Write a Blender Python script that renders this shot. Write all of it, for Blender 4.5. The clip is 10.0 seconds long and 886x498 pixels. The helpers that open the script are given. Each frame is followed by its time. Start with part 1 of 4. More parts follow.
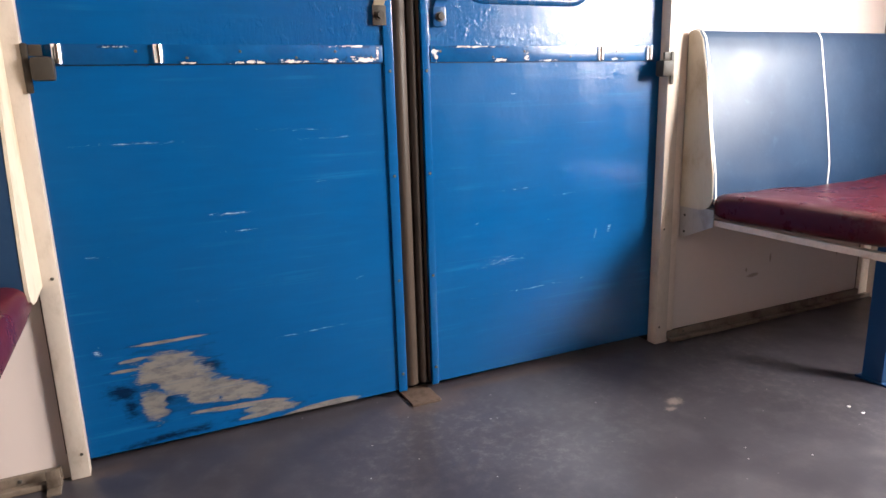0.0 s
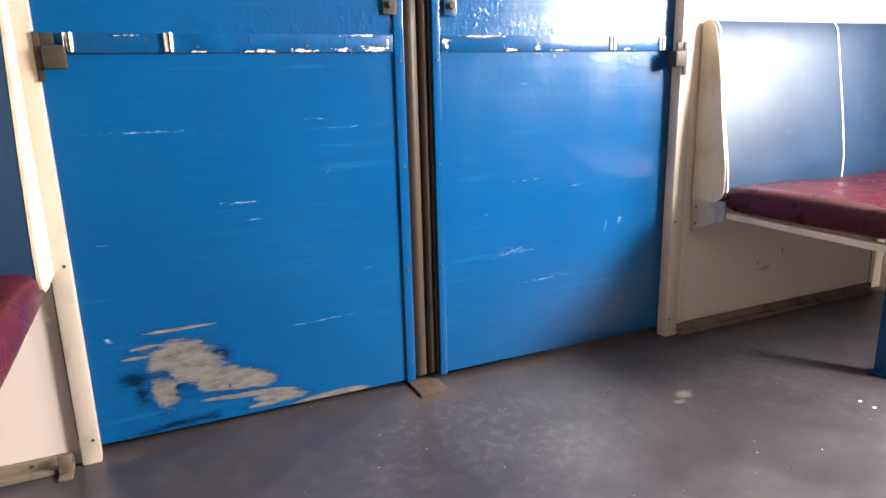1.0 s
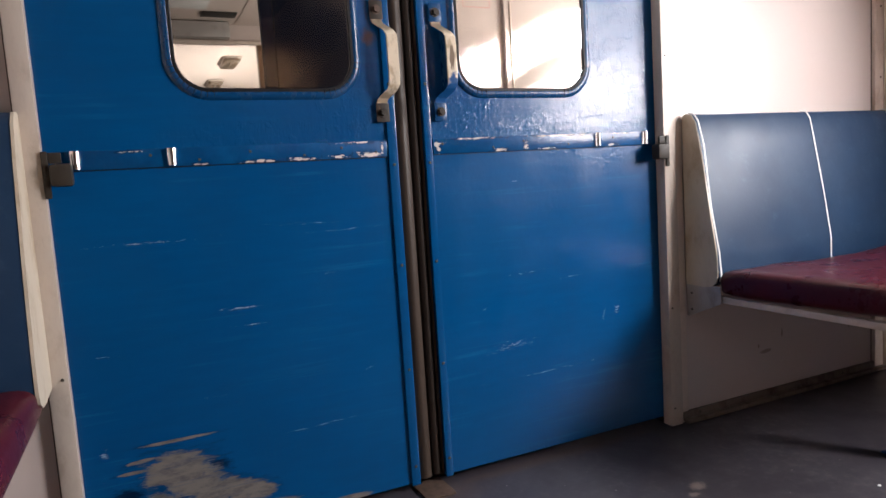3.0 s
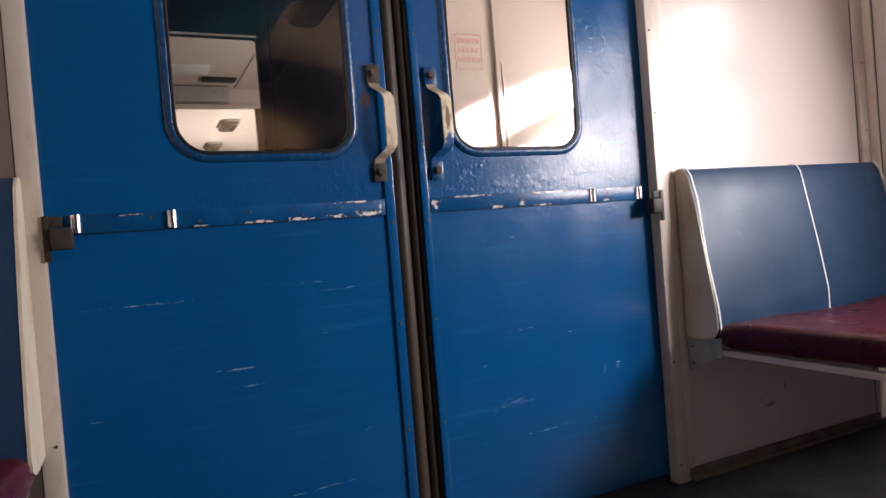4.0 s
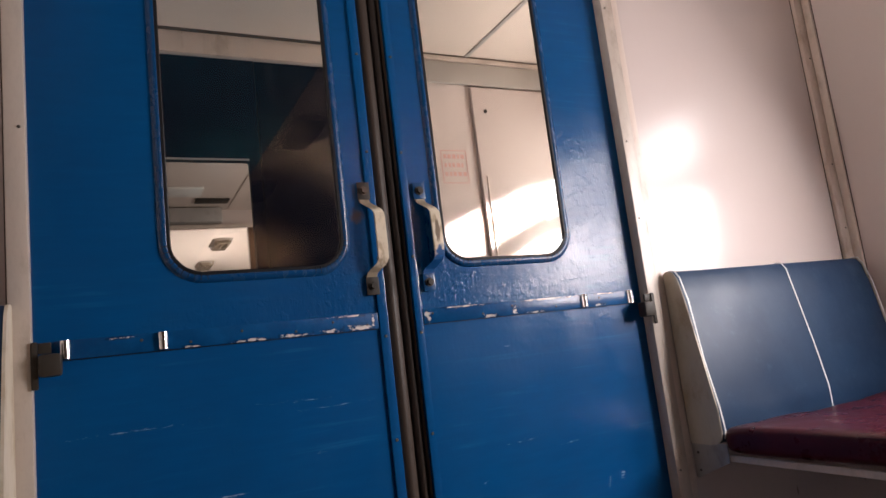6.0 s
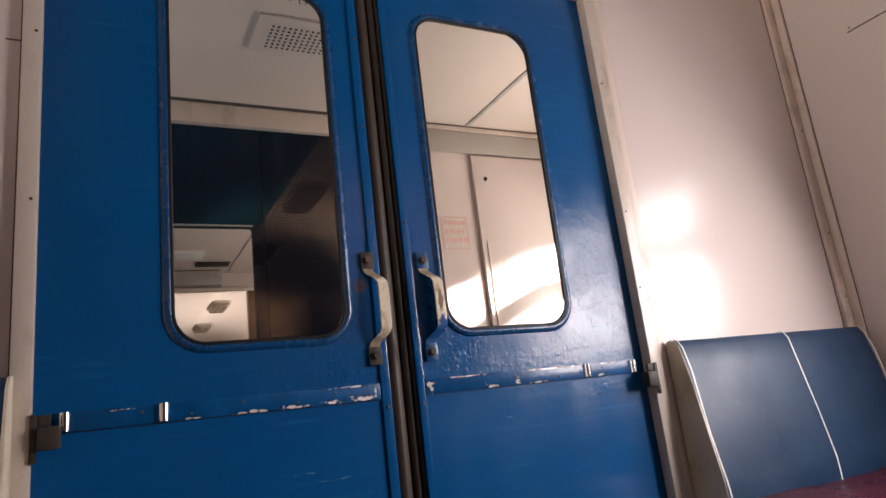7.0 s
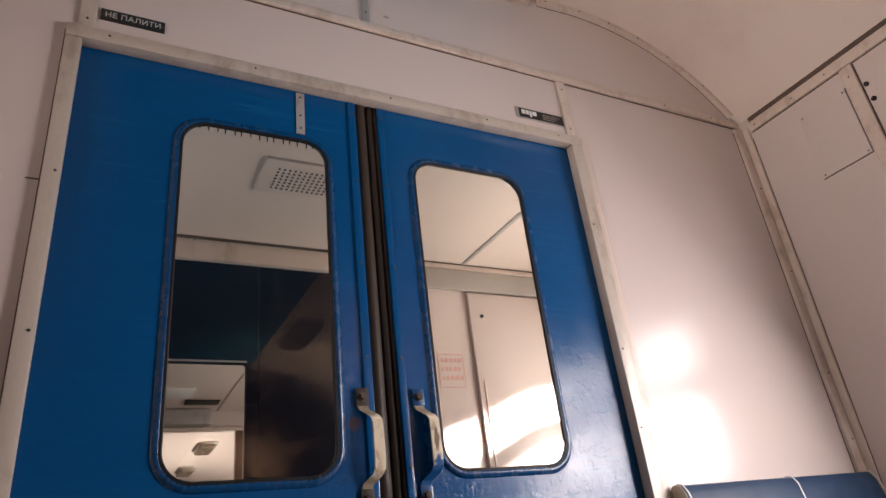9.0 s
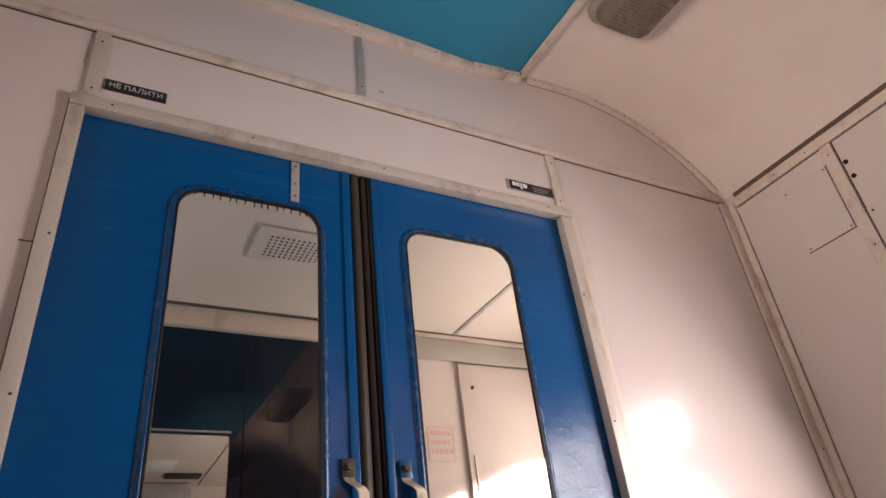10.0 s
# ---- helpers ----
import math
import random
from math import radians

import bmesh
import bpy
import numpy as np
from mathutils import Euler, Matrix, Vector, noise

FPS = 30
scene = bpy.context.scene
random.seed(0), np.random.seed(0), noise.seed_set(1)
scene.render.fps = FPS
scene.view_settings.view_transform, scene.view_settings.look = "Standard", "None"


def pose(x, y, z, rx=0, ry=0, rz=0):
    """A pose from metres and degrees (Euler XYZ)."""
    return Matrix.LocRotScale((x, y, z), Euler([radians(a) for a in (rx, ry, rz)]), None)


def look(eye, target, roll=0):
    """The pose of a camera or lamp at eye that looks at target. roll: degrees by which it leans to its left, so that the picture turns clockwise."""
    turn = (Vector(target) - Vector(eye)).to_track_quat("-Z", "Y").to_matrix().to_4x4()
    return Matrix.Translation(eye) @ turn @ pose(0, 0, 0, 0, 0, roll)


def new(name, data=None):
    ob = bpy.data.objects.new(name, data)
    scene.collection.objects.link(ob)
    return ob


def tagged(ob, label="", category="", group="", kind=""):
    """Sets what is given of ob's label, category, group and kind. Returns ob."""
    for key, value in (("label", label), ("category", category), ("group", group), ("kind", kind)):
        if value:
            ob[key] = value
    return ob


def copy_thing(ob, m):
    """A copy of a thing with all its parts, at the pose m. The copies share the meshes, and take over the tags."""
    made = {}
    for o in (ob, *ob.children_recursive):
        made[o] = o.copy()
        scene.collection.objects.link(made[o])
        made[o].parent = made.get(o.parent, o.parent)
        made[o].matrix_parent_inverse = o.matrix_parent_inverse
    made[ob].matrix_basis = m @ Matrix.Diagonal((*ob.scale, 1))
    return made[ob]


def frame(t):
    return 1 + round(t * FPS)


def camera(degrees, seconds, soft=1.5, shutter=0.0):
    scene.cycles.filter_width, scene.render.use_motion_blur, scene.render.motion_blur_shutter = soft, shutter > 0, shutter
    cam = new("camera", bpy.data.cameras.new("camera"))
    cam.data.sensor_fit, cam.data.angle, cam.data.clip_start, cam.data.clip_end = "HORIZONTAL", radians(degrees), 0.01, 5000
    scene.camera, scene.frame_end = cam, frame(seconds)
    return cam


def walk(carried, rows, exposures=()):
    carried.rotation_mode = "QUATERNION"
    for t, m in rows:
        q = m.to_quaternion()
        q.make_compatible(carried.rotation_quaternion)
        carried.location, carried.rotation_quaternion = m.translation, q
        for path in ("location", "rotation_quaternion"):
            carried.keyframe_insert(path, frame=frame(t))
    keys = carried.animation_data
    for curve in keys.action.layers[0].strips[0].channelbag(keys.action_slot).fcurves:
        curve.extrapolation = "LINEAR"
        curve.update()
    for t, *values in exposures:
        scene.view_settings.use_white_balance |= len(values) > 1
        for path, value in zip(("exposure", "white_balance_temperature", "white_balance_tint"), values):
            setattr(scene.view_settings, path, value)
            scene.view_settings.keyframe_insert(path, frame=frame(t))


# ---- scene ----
cam = camera(67.3, 10.0)

PATH = [
    (0, (-0.534, -1.38, 0.708), (0.285, 0.386, 0.25), -1.6),
    (0.5, (-0.531, -1.378, 0.707), (0.252, 0.389, 0.191), -1.2),
    (1, (-0.532, -1.379, 0.707), (0.257, 0.394, 0.223), -1.4),
    (1.5, (-0.535, -1.381, 0.708), (0.264, 0.406, 0.296), -2.1),
    (2, (-0.538, -1.382, 0.709), (0.274, 0.411, 0.354), -2.6),
    (2.5, (-0.54, -1.385, 0.71), (0.283, 0.415, 0.423), -3.1),
    (4, (-0.546, -1.389, 0.713), (0.309, 0.418, 0.679), -4.6),
    (4.5, (-0.547, -1.39, 0.713), (0.325, 0.41, 0.745), -4.8),
    (5, (-0.547, -1.389, 0.714), (0.339, 0.4, 0.83), -5.6),
    (6.5, (-0.554, -1.396, 0.718), (0.352, 0.348, 1.091), -7.2),
    (7, (-0.563, -1.4, 0.732), (0.342, 0.32, 1.203), -6.8),
    (7.5, (-0.56, -1.397, 0.732), (0.343, 0.281, 1.339), -7.2),
    (8, (-0.568, -1.407, 0.721), (0.326, 0.229, 1.447), -7.2),
    (8.5, (-0.564, -1.403, 0.72), (0.324, 0.211, 1.498), -7.1),
    (9, (-0.57, -1.406, 0.722), (0.323, 0.165, 1.579), -7.0),
    (9.5, (-0.57, -1.407, 0.713), (0.323, 0.107, 1.666), -7.0),
    (10, (-0.571, -1.41, 0.709), (0.315, 0.049, 1.751), -7.1),
]
EXPOSURE = [(0, 0.52, 6750, 8), (0.5, 0.97, 6950, 6), (1, 1.0, 6950, 6), (1.5, 0.75, 6800, 6), (2, 0.40, 6600, 8), (2.5, -0.20, 6400, 10), (4, -0.80, 6500, 13), (4.5, -0.88, 6550, 14), (6.5, -1.06, 6650, 15), (8, -1.07, 6700, 15), (9, -1.05, 6700, 15), (9.5, -0.98, 6750, 16), (10, -0.87, 6800, 16)]
walk(cam, [(t, look(eye, target, roll)) for t, eye, target, roll in PATH], EXPOSURE)

# ---- light ----
world = bpy.data.worlds.new("sky")
scene.world = world
world.use_nodes = True
wn = world.node_tree.nodes
sky = wn.new("ShaderNodeTexSky")
sky.sky_type, sky.sun_disc = "NISHITA", False
sky.sun_elevation, sky.sun_rotation = radians(24), radians(70)
wn["Background"].inputs["Strength"].default_value = 0.05
world.node_tree.links.new(sky.outputs[0], wn["Background"].inputs["Color"])


def window_light(x, y, z, wy, wz, toward, watts, colour=(1.0, 0.965, 0.97), spread=180):
    """An area lamp for window daylight, also used for added beams; toward is the inward direction."""
    lamp = bpy.data.lights.new("window_daylight", "AREA")
    lamp.shape, lamp.size, lamp.size_y = "RECTANGLE", wy, wz
    lamp.energy, lamp.color, lamp.spread = watts, colour, radians(spread)
    ob = new("window_daylight", lamp)
    ob.matrix_world = look((x, y, z), Vector((x, y, z)) + Vector(toward))
    return ob


XL, XR, XC = -1.602, 1.672, 0.035          # side walls and the car's middle
# the bay's window: two lights on either side of a mullion, each with a transom
for yc, wy, share in ((-0.765, 0.41, 0.34), (-1.435, 0.59, 1.0)):
    window_light(XR + 0.045, yc, 1.47, wy, 0.20, (-1, 0, -0.25), 30 * share)
    window_light(XR + 0.045, yc, 1.08, wy, 0.38, (-1, 0, -0.75), 88 * share)
# two narrow warm beams, added to brighten the vault far behind
window_light(XL - 0.045, -4.97, 1.18, 1.02, 0.78, (1, 0.40, 0.36), 42, (1.0, 0.78, 0.60), 32)
window_light(XL - 0.045, -8.77, 1.18, 1.02, 0.78, (1, 0.2, 0.32), 30, (1.0, 0.66, 0.40), 50)
window_light(XR + 0.05, 0.72, 1.28, 0.62, 0.66, (-1, 0, 1.0), 44, (1.0, 0.95, 0.88))
window_light(XL - 0.05, 0.72, 1.28, 0.62, 0.66, (1, 0, 1.0), 16, (0.93, 0.97, 1.0))
window_light(XR + 0.045, 8.6, 1.30, 3.2, 0.74, (-1, 0, 0.3), 300, (1.0, 0.93, 0.86))
window_light(XR + 0.045, 3.0, 1.30, 0.8, 0.74, (-1, 0, 0.3), 42, (1.0, 0.93, 0.86))
# fill beam added at the unseen west window, lifts the east wall and vault
window_light(XL - 0.045, -1.22, 1.17, 1.02, 0.80, (1, 0.26, 0.42), 15, (1.0, 0.91, 0.84), 60)
# low sunlight on the entrance side, let in by the vestibule's outer door pane
window_light(2.62, -0.13, 1.82, 0.34, 0.38, (-1, 0.95, -0.44), 20, (1.0, 0.93, 0.82), 4)


# ---- materials ----
class Nodes:
    """Short forms for building one node material."""

    def __init__(self, name):
        self.mat = bpy.data.materials.new(name)
        self.mat.use_nodes = True
        self.tree = self.mat.node_tree
        self.bsdf = self.tree.nodes["Principled BSDF"]
        self.pos = self.tree.nodes.new("ShaderNodeNewGeometry").outputs["Position"]

    def link(self, a, b):
        self.tree.links.new(a, b)

    def put(self, socket, v):
        if isinstance(v, bpy.types.NodeSocket):
            self.link(v, socket)
        else:
            socket.default_value = v

    def math(self, op, a, b=0.0, clamp=False):
        n = self.tree.nodes.new("ShaderNodeMath")
        n.operation, n.use_clamp = op, clamp
        self.put(n.inputs[0], a)
        self.put(n.inputs[1], b)
        return n.outputs[0]

    def noise(self, scale, detail=4, stretch=(1, 1, 1), rough=0.55, shift=(0, 0, 0)):
        m = self.tree.nodes.new("ShaderNodeMapping")
        m.inputs["Scale"].default_value, m.inputs["Location"].default_value = stretch, shift
        self.link(self.pos, m.inputs["Vector"])
        n = self.tree.nodes.new("ShaderNodeTexNoise")
        n.inputs["Scale"].default_value, n.inputs["Detail"].default_value = scale, detail
        n.inputs["Roughness"].default_value = rough
        self.link(m.outputs[0], n.inputs["Vector"])
        return n.outputs["Fac"]

    def step(self, v, lo, hi, a=0.0, b=1.0):
        n = self.tree.nodes.new("ShaderNodeMapRange")
        n.interpolation_type = "SMOOTHSTEP"
        for i, x in enumerate((v, lo, hi, a, b)):
            self.put(n.inputs[i], x)
        return n.outputs[0]

    def mix(self, f, a, b, kind="MIX"):
        n = self.tree.nodes.new("ShaderNodeMix")
        n.data_type, n.blend_type = "RGBA", kind
        self.put(n.inputs["Factor"], f)
        for s, v in ((n.inputs[6], a), (n.inputs[7], b)):
            self.put(s, v if isinstance(v, bpy.types.NodeSocket) else (*v, 1))
        return n.outputs[2]

    def blobs(self, rows, plane="xz"):
        """The greatest of 1 - distance over soft ellipses (across, up, half width, half height, degrees)."""
        best = None
        for cx, cz, rx, rz, turn in rows:
            m = self.tree.nodes.new("ShaderNodeMapping")
            m.vector_type = "TEXTURE"
            if plane == "xz":
                m.inputs["Location"].default_value = (cx, 0, cz)
                m.inputs["Rotation"].default_value = (0, -radians(turn), 0)
                m.inputs["Scale"].default_value = (rx, 1000, rz)
            else:
                m.inputs["Location"].default_value = (cx, cz, 0)
                m.inputs["Rotation"].default_value = (0, 0, radians(turn))
                m.inputs["Scale"].default_value = (rx, rz, 1000)
            self.link(self.pos, m.inputs["Vector"])
            v = self.tree.nodes.new("ShaderNodeVectorMath")
            v.operation = "LENGTH"
            self.link(m.outputs[0], v.inputs[0])
            d = self.math("SUBTRACT", 1.0, v.outputs["Value"])
            best = d if best is None else self.math("MAXIMUM", best, d)
        return best

    def done(self, colour, rough, metal=0.0, height=None, strength=0.2, distance=0.002):
        b = self.bsdf.inputs
        self.put(b["Base Color"], colour if isinstance(colour, bpy.types.NodeSocket) else (*colour, 1))
        self.put(b["Roughness"], rough)
        self.put(b["Metallic"], metal)
        if height is not None:
            n = self.tree.nodes.new("ShaderNodeBump")
            n.inputs["Strength"].default_value, n.inputs["Distance"].default_value = strength, distance
            self.link(height, n.inputs["Height"])
            self.link(n.outputs[0], b["Normal"])
        return self.mat


def plain(name, base, rough, metal=0.0, stain=(0.5, 0.45, 0.4), amount=0.35, scale=9.0, bump=0.12, grain=160.0):
    """A worn surface: base colour, broad stains, fine grain and slight relief."""
    n = Nodes(name)
    dark = tuple(c * s for c, s in zip(base, stain))
    broad = n.step(n.noise(scale, 8, (1, 1, 0.55), 0.65), 0.47, 0.74, 0.0, amount)
    fine = n.step(n.noise(grain, 3, (1, 1, 0.35)), 0.40, 0.85, 0.0, amount * 0.22)
    c = n.mix(fine, n.mix(broad, base, dark), dark)
    r = n.math("ADD", rough, n.math("MULTIPLY", broad, 0.25))
    return n.done(c, r, metal, n.noise(grain * 0.7, 3), bump, 0.0015)


def wall_paint():
    n = Nodes("white_laminate")
    c = n.mix(n.noise(0.7, 0), (0.615, 0.520, 0.480), (0.585, 0.490, 0.450))
    c = n.mix(n.step(n.noise(80, 2, (1, 1, 0.4)), 0.1, 0.95, 0, 0.04), c, (0.47, 0.40, 0.34))
    scuffs = n.blobs([(1.13, 0.145, 0.035, 0.009, 4), (1.10, 0.165, 0.006, 0.01, 0), (1.02, 0.33, 0.012, 0.012, 20), (1.20, 0.19, 0.006, 0.02, 0),
                      (1.33, 0.23, 0.005, 0.014, 0), (1.51, 0.18, 0.007, 0.03, 0), (-0.83, 0.26, 0.02, 0.004, 0),
                      (0.12, 2.27, 0.018, 0.008, 0), (-0.70, 2.10, 0.006, 0.06, 0)])
    c = n.mix(n.step(n.math("ADD", scuffs, n.math("SUBTRACT", n.noise(120, 4), 0.62)), 0.0, 0.5, 0, 0.6), c, (0.20, 0.15, 0.11))
    r = n.step(n.noise(3, 1), 0.0, 1.0, 0.20, 0.25)
    return n.done(c, r, 0, n.noise(18, 2), 0.04, 0.001)


def door_paint():
    n = Nodes("blue_door_enamel")
    c = n.mix(n.step(n.noise(1.7, 2), 0.15, 0.85), (0.0003, 0.054, 0.174), (0.0003, 0.072, 0.218))
    c = n.mix(n.step(n.noise(30, 4, (0.35, 1, 2)), 0.15, 0.95, 0, 0.24), c, (0.004, 0.035, 0.11))
    # long faint rub marks
    rub = n.math("MULTIPLY", n.step(n.noise(26, 7, (0.09, 1, 2.6), 0.65), 0.52, 0.74), n.step(n.noise(4.1, 3), 0.42, 0.68))
    c = n.mix(n.math("MULTIPLY", rub, 0.30), c, (0.02, 0.22, 0.42))
    # hand grime where the pull handle is gripped
    grip = n.step(n.math("ADD", n.blobs([(-0.047, 1.030, 0.026, 0.026, 0)]), n.math("MULTIPLY", n.math("SUBTRACT", n.noise(70, 5), 0.5), 1.2)), 0.1, 0.8, 0, 0.75)
    c = n.mix(grip, c, (0.075, 0.052, 0.034))
    marks = n.blobs([(-0.623, 0.422, 0.034, 0.0032, -2), (-0.53, 0.630, 0.161, 0.0040, 0), (-0.22, 0.643, 0.103, 0.0040, -2), (-0.14, 0.622, 0.115, 0.0032, 1),
                     (-0.361, 0.482, 0.063, 0.0048, -2), (-0.34, 0.445, 0.057, 0.0032, 0), (-0.17, 0.533, 0.025, 0.0040, -3), (-0.42, 0.308, 0.046, 0.0040, 0),
                     (-0.215, 0.205, 0.138, 0.0040, 2), (-0.10, 0.31, 0.023, 0.0032, 20), (0.38, 0.218, 0.196, 0.0032, 1), (0.27, 0.30, 0.086, 0.0140, 4),
                     (0.595, 0.348, 0.014, 0.0220, 0), (0.55, 0.335, 0.008, 0.0260, -18), (0.30, 0.70, 0.014, 0.0064, 0), (0.41, 0.39, 0.014, 0.0040, 0),
                     (0.20, 0.40, 0.014, 0.0040, 10), (0.45, 0.45, 0.057, 0.0024, 3), (0.32, 0.475, 0.081, 0.0032, 3), (-0.635, 0.235, 0.014, 0.0140, 40)])
    flecks = n.step(n.math("ADD", marks, n.math("MULTIPLY", n.math("SUBTRACT", n.noise(190, 8, (0.30, 1, 1.6), 0.75), 0.60), 6.5)), 0.1, 0.9, 0, 0.62)
    c = n.mix(flecks, c, (0.34, 0.47, 0.58))
    # the kicked corner: paint gone down to the primer
    bare = n.blobs([(-0.515, 0.176, 0.072, 0.042, 0), (-0.492, 0.150, 0.075, 0.060, -28), (-0.545, 0.112, 0.032, 0.050, 8), (-0.435, 0.110, 0.085, 0.036, -10), (-0.365, 0.097, 0.050, 0.024, -14),
                    (-0.500, 0.236, 0.075, 0.004, 0), (-0.575, 0.208, 0.030, 0.004, 4), (-0.590, 0.188, 0.030, 0.004, 0), (-0.375, 0.064, 0.115, 0.008, -4), (-0.318, 0.048, 0.060, 0.020, -6), (-0.350, 0.034, 0.040, 0.006, 0)])
    sill = n.blobs([(-0.21, 0.020, 0.100, 0.012, 3)])
    kept = n.blobs([(-0.546, 0.142, 0.024, 0.018, 0), (-0.505, 0.106, 0.034, 0.020, 10), (-0.466, 0.154, 0.010, 0.008, 30), (-0.421, 0.094, 0.012, 0.014, 0), (-0.315, 0.046, 0.016, 0.007, 20), (-0.44, 0.078, 0.10, 0.008, -4)])
    ragged = n.math("MULTIPLY", n.math("SUBTRACT", n.noise(38, 12, (0.36, 1, 2.0), 0.78), 0.50), 4.6)
    bare2 = n.math("SUBTRACT", n.math("MULTIPLY", bare, 2.3), n.math("MULTIPLY", n.math("MAXIMUM", n.math("ADD", kept, 0.10), 0.0), 1.0))
    gone = n.step(n.math("ADD", bare2, ragged), 0.05, 0.75)
    gone = n.math("MULTIPLY", gone, n.step(bare, -0.45, -0.15))
    streak = n.step(n.noise(120, 8, (0.10, 1, 1.3), 0.7), 0.28, 0.50, 0.55, 1.0)
    gone = n.math("MULTIPLY", gone, streak)
    gone = n.math("MAXIMUM", gone, n.step(n.math("ADD", sill, n.math("MULTIPLY", ragged, 0.12)), 0.0, 0.15))
    soot = n.blobs([(-0.602, 0.142, 0.055, 0.026, -18), (-0.592, 0.105, 0.022, 0.036, 0), (-0.43, 0.168, 0.035, 0.018, -20), (-0.520, 0.112, 0.022, 0.016, 0), (-0.52, 0.03, 0.15, 0.012, 3), (-0.315, 0.046, 0.03, 0.012, 0)])
    soot = n.step(n.math("ADD", soot, n.math("MULTIPLY", n.math("SUBTRACT", n.noise(46, 8, (0.6, 1, 1.6), 0.7), 0.52), 2.4)), 0.0, 0.9, 0, 0.90)
    c = n.mix(soot, c, (0.001, 0.006, 0.020))
    fringe = n.step(n.math("ADD", bare, n.math("MULTIPLY", ragged, 0.8)), -0.40, 0.35, 0, 0.6)
    c = n.mix(fringe, c, (0.003, 0.025, 0.070))
    primer = n.mix(n.step(n.noise(60, 8, (0.5, 1, 1.4), 0.7), 0.42, 0.68), (0.155, 0.138, 0.126), (0.075, 0.074, 0.076))
    c = n.mix(gone, c, primer)
    # blistered coats round the handles and the strip, brush strokes high up
    thick = n.step(n.blobs([(-0.06, 0.90, 0.17, 0.14, 0), (0.14, 0.89, 0.16, 0.13, 0), (0.60, 1.00, 0.22, 0.35, 0), (-0.25, 0.82, 0.35, 0.05, 0), (0.40, 0.81, 0.35, 0.06, 0)]), 0.0, 0.5)
    wave = n.math("ADD", n.math("MULTIPLY", n.noise(85, 5, (1.5, 1, 0.40), 0.6), 1.2), n.step(n.noise(38, 4), 0.52, 0.60, 0, 0.7))
    lumps = n.math("ADD", n.noise(60, 5, (1, 1, 0.7)), n.math("MULTIPLY", thick, wave))
    high = n.math("SUBTRACT", lumps, n.math("MULTIPLY", gone, 1.2))
    rough = n.math("ADD", n.step(n.noise(8, 5), 0.3, 0.75, 0.17, 0.27), n.math("MULTIPLY", gone, 0.35))
    n.bsdf.inputs["Specular IOR Level"].default_value = 0.32
    return n.done(c, rough, 0, high, 0.22, 0.0020)


def strip_paint():
    n = Nodes("chipped_blue_strip")
    c = n.mix(n.step(n.noise(18, 5), 0.4, 0.7), (0.0004, 0.050, 0.158), (0.001, 0.068, 0.205))
    edge = n.blobs([(-0.54, 0.804, 0.035, 0.004, 0), (-0.41, 0.775, 0.03, 0.005, 0), (-0.30, 0.775, 0.06, 0.006, 0), (-0.21, 0.776, 0.05, 0.007, 0),
                    (-0.13, 0.777, 0.03, 0.009, 0), (-0.065, 0.779, 0.045, 0.013, 0), (-0.09, 0.806, 0.06, 0.006, 0), (-0.034, 0.79, 0.007, 0.022, 0),
                    (0.100, 0.79, 0.014, 0.026, 0), (0.20, 0.806, 0.09, 0.004, 0), (0.265, 0.777, 0.035, 0.008, 0), (0.43, 0.806, 0.14, 0.005, 0),
                    (0.335, 0.785, 0.012, 0.016, 0), (0.60, 0.778, 0.03, 0.005, 0), (0.62, 0.806, 0.06, 0.003, 0), (0.40, 0.776, 0.05, 0.004, 0)])
    chip = n.step(n.math("ADD", edge, n.math("MULTIPLY", n.math("SUBTRACT", n.noise(120, 8, (0.5, 1, 1), 0.72), 0.50), 3.6)), 0.58, 0.70)
    c = n.mix(n.step(n.math("ADD", edge, n.math("MULTIPLY", n.math("SUBTRACT", n.noise(90, 6), 0.5), 3.0)), 0.1, 0.5, 0, 0.55), c, (0.004, 0.018, 0.05))
    c = n.mix(chip, c, (0.60, 0.55, 0.50))
    n.bsdf.inputs["Specular IOR Level"].default_value = 0.30
    return n.done(c, 0.24, 0, n.math("SUBTRACT", n.noise(85, 5), n.math("MULTIPLY", chip, 1.5)), 0.30, 0.0016)


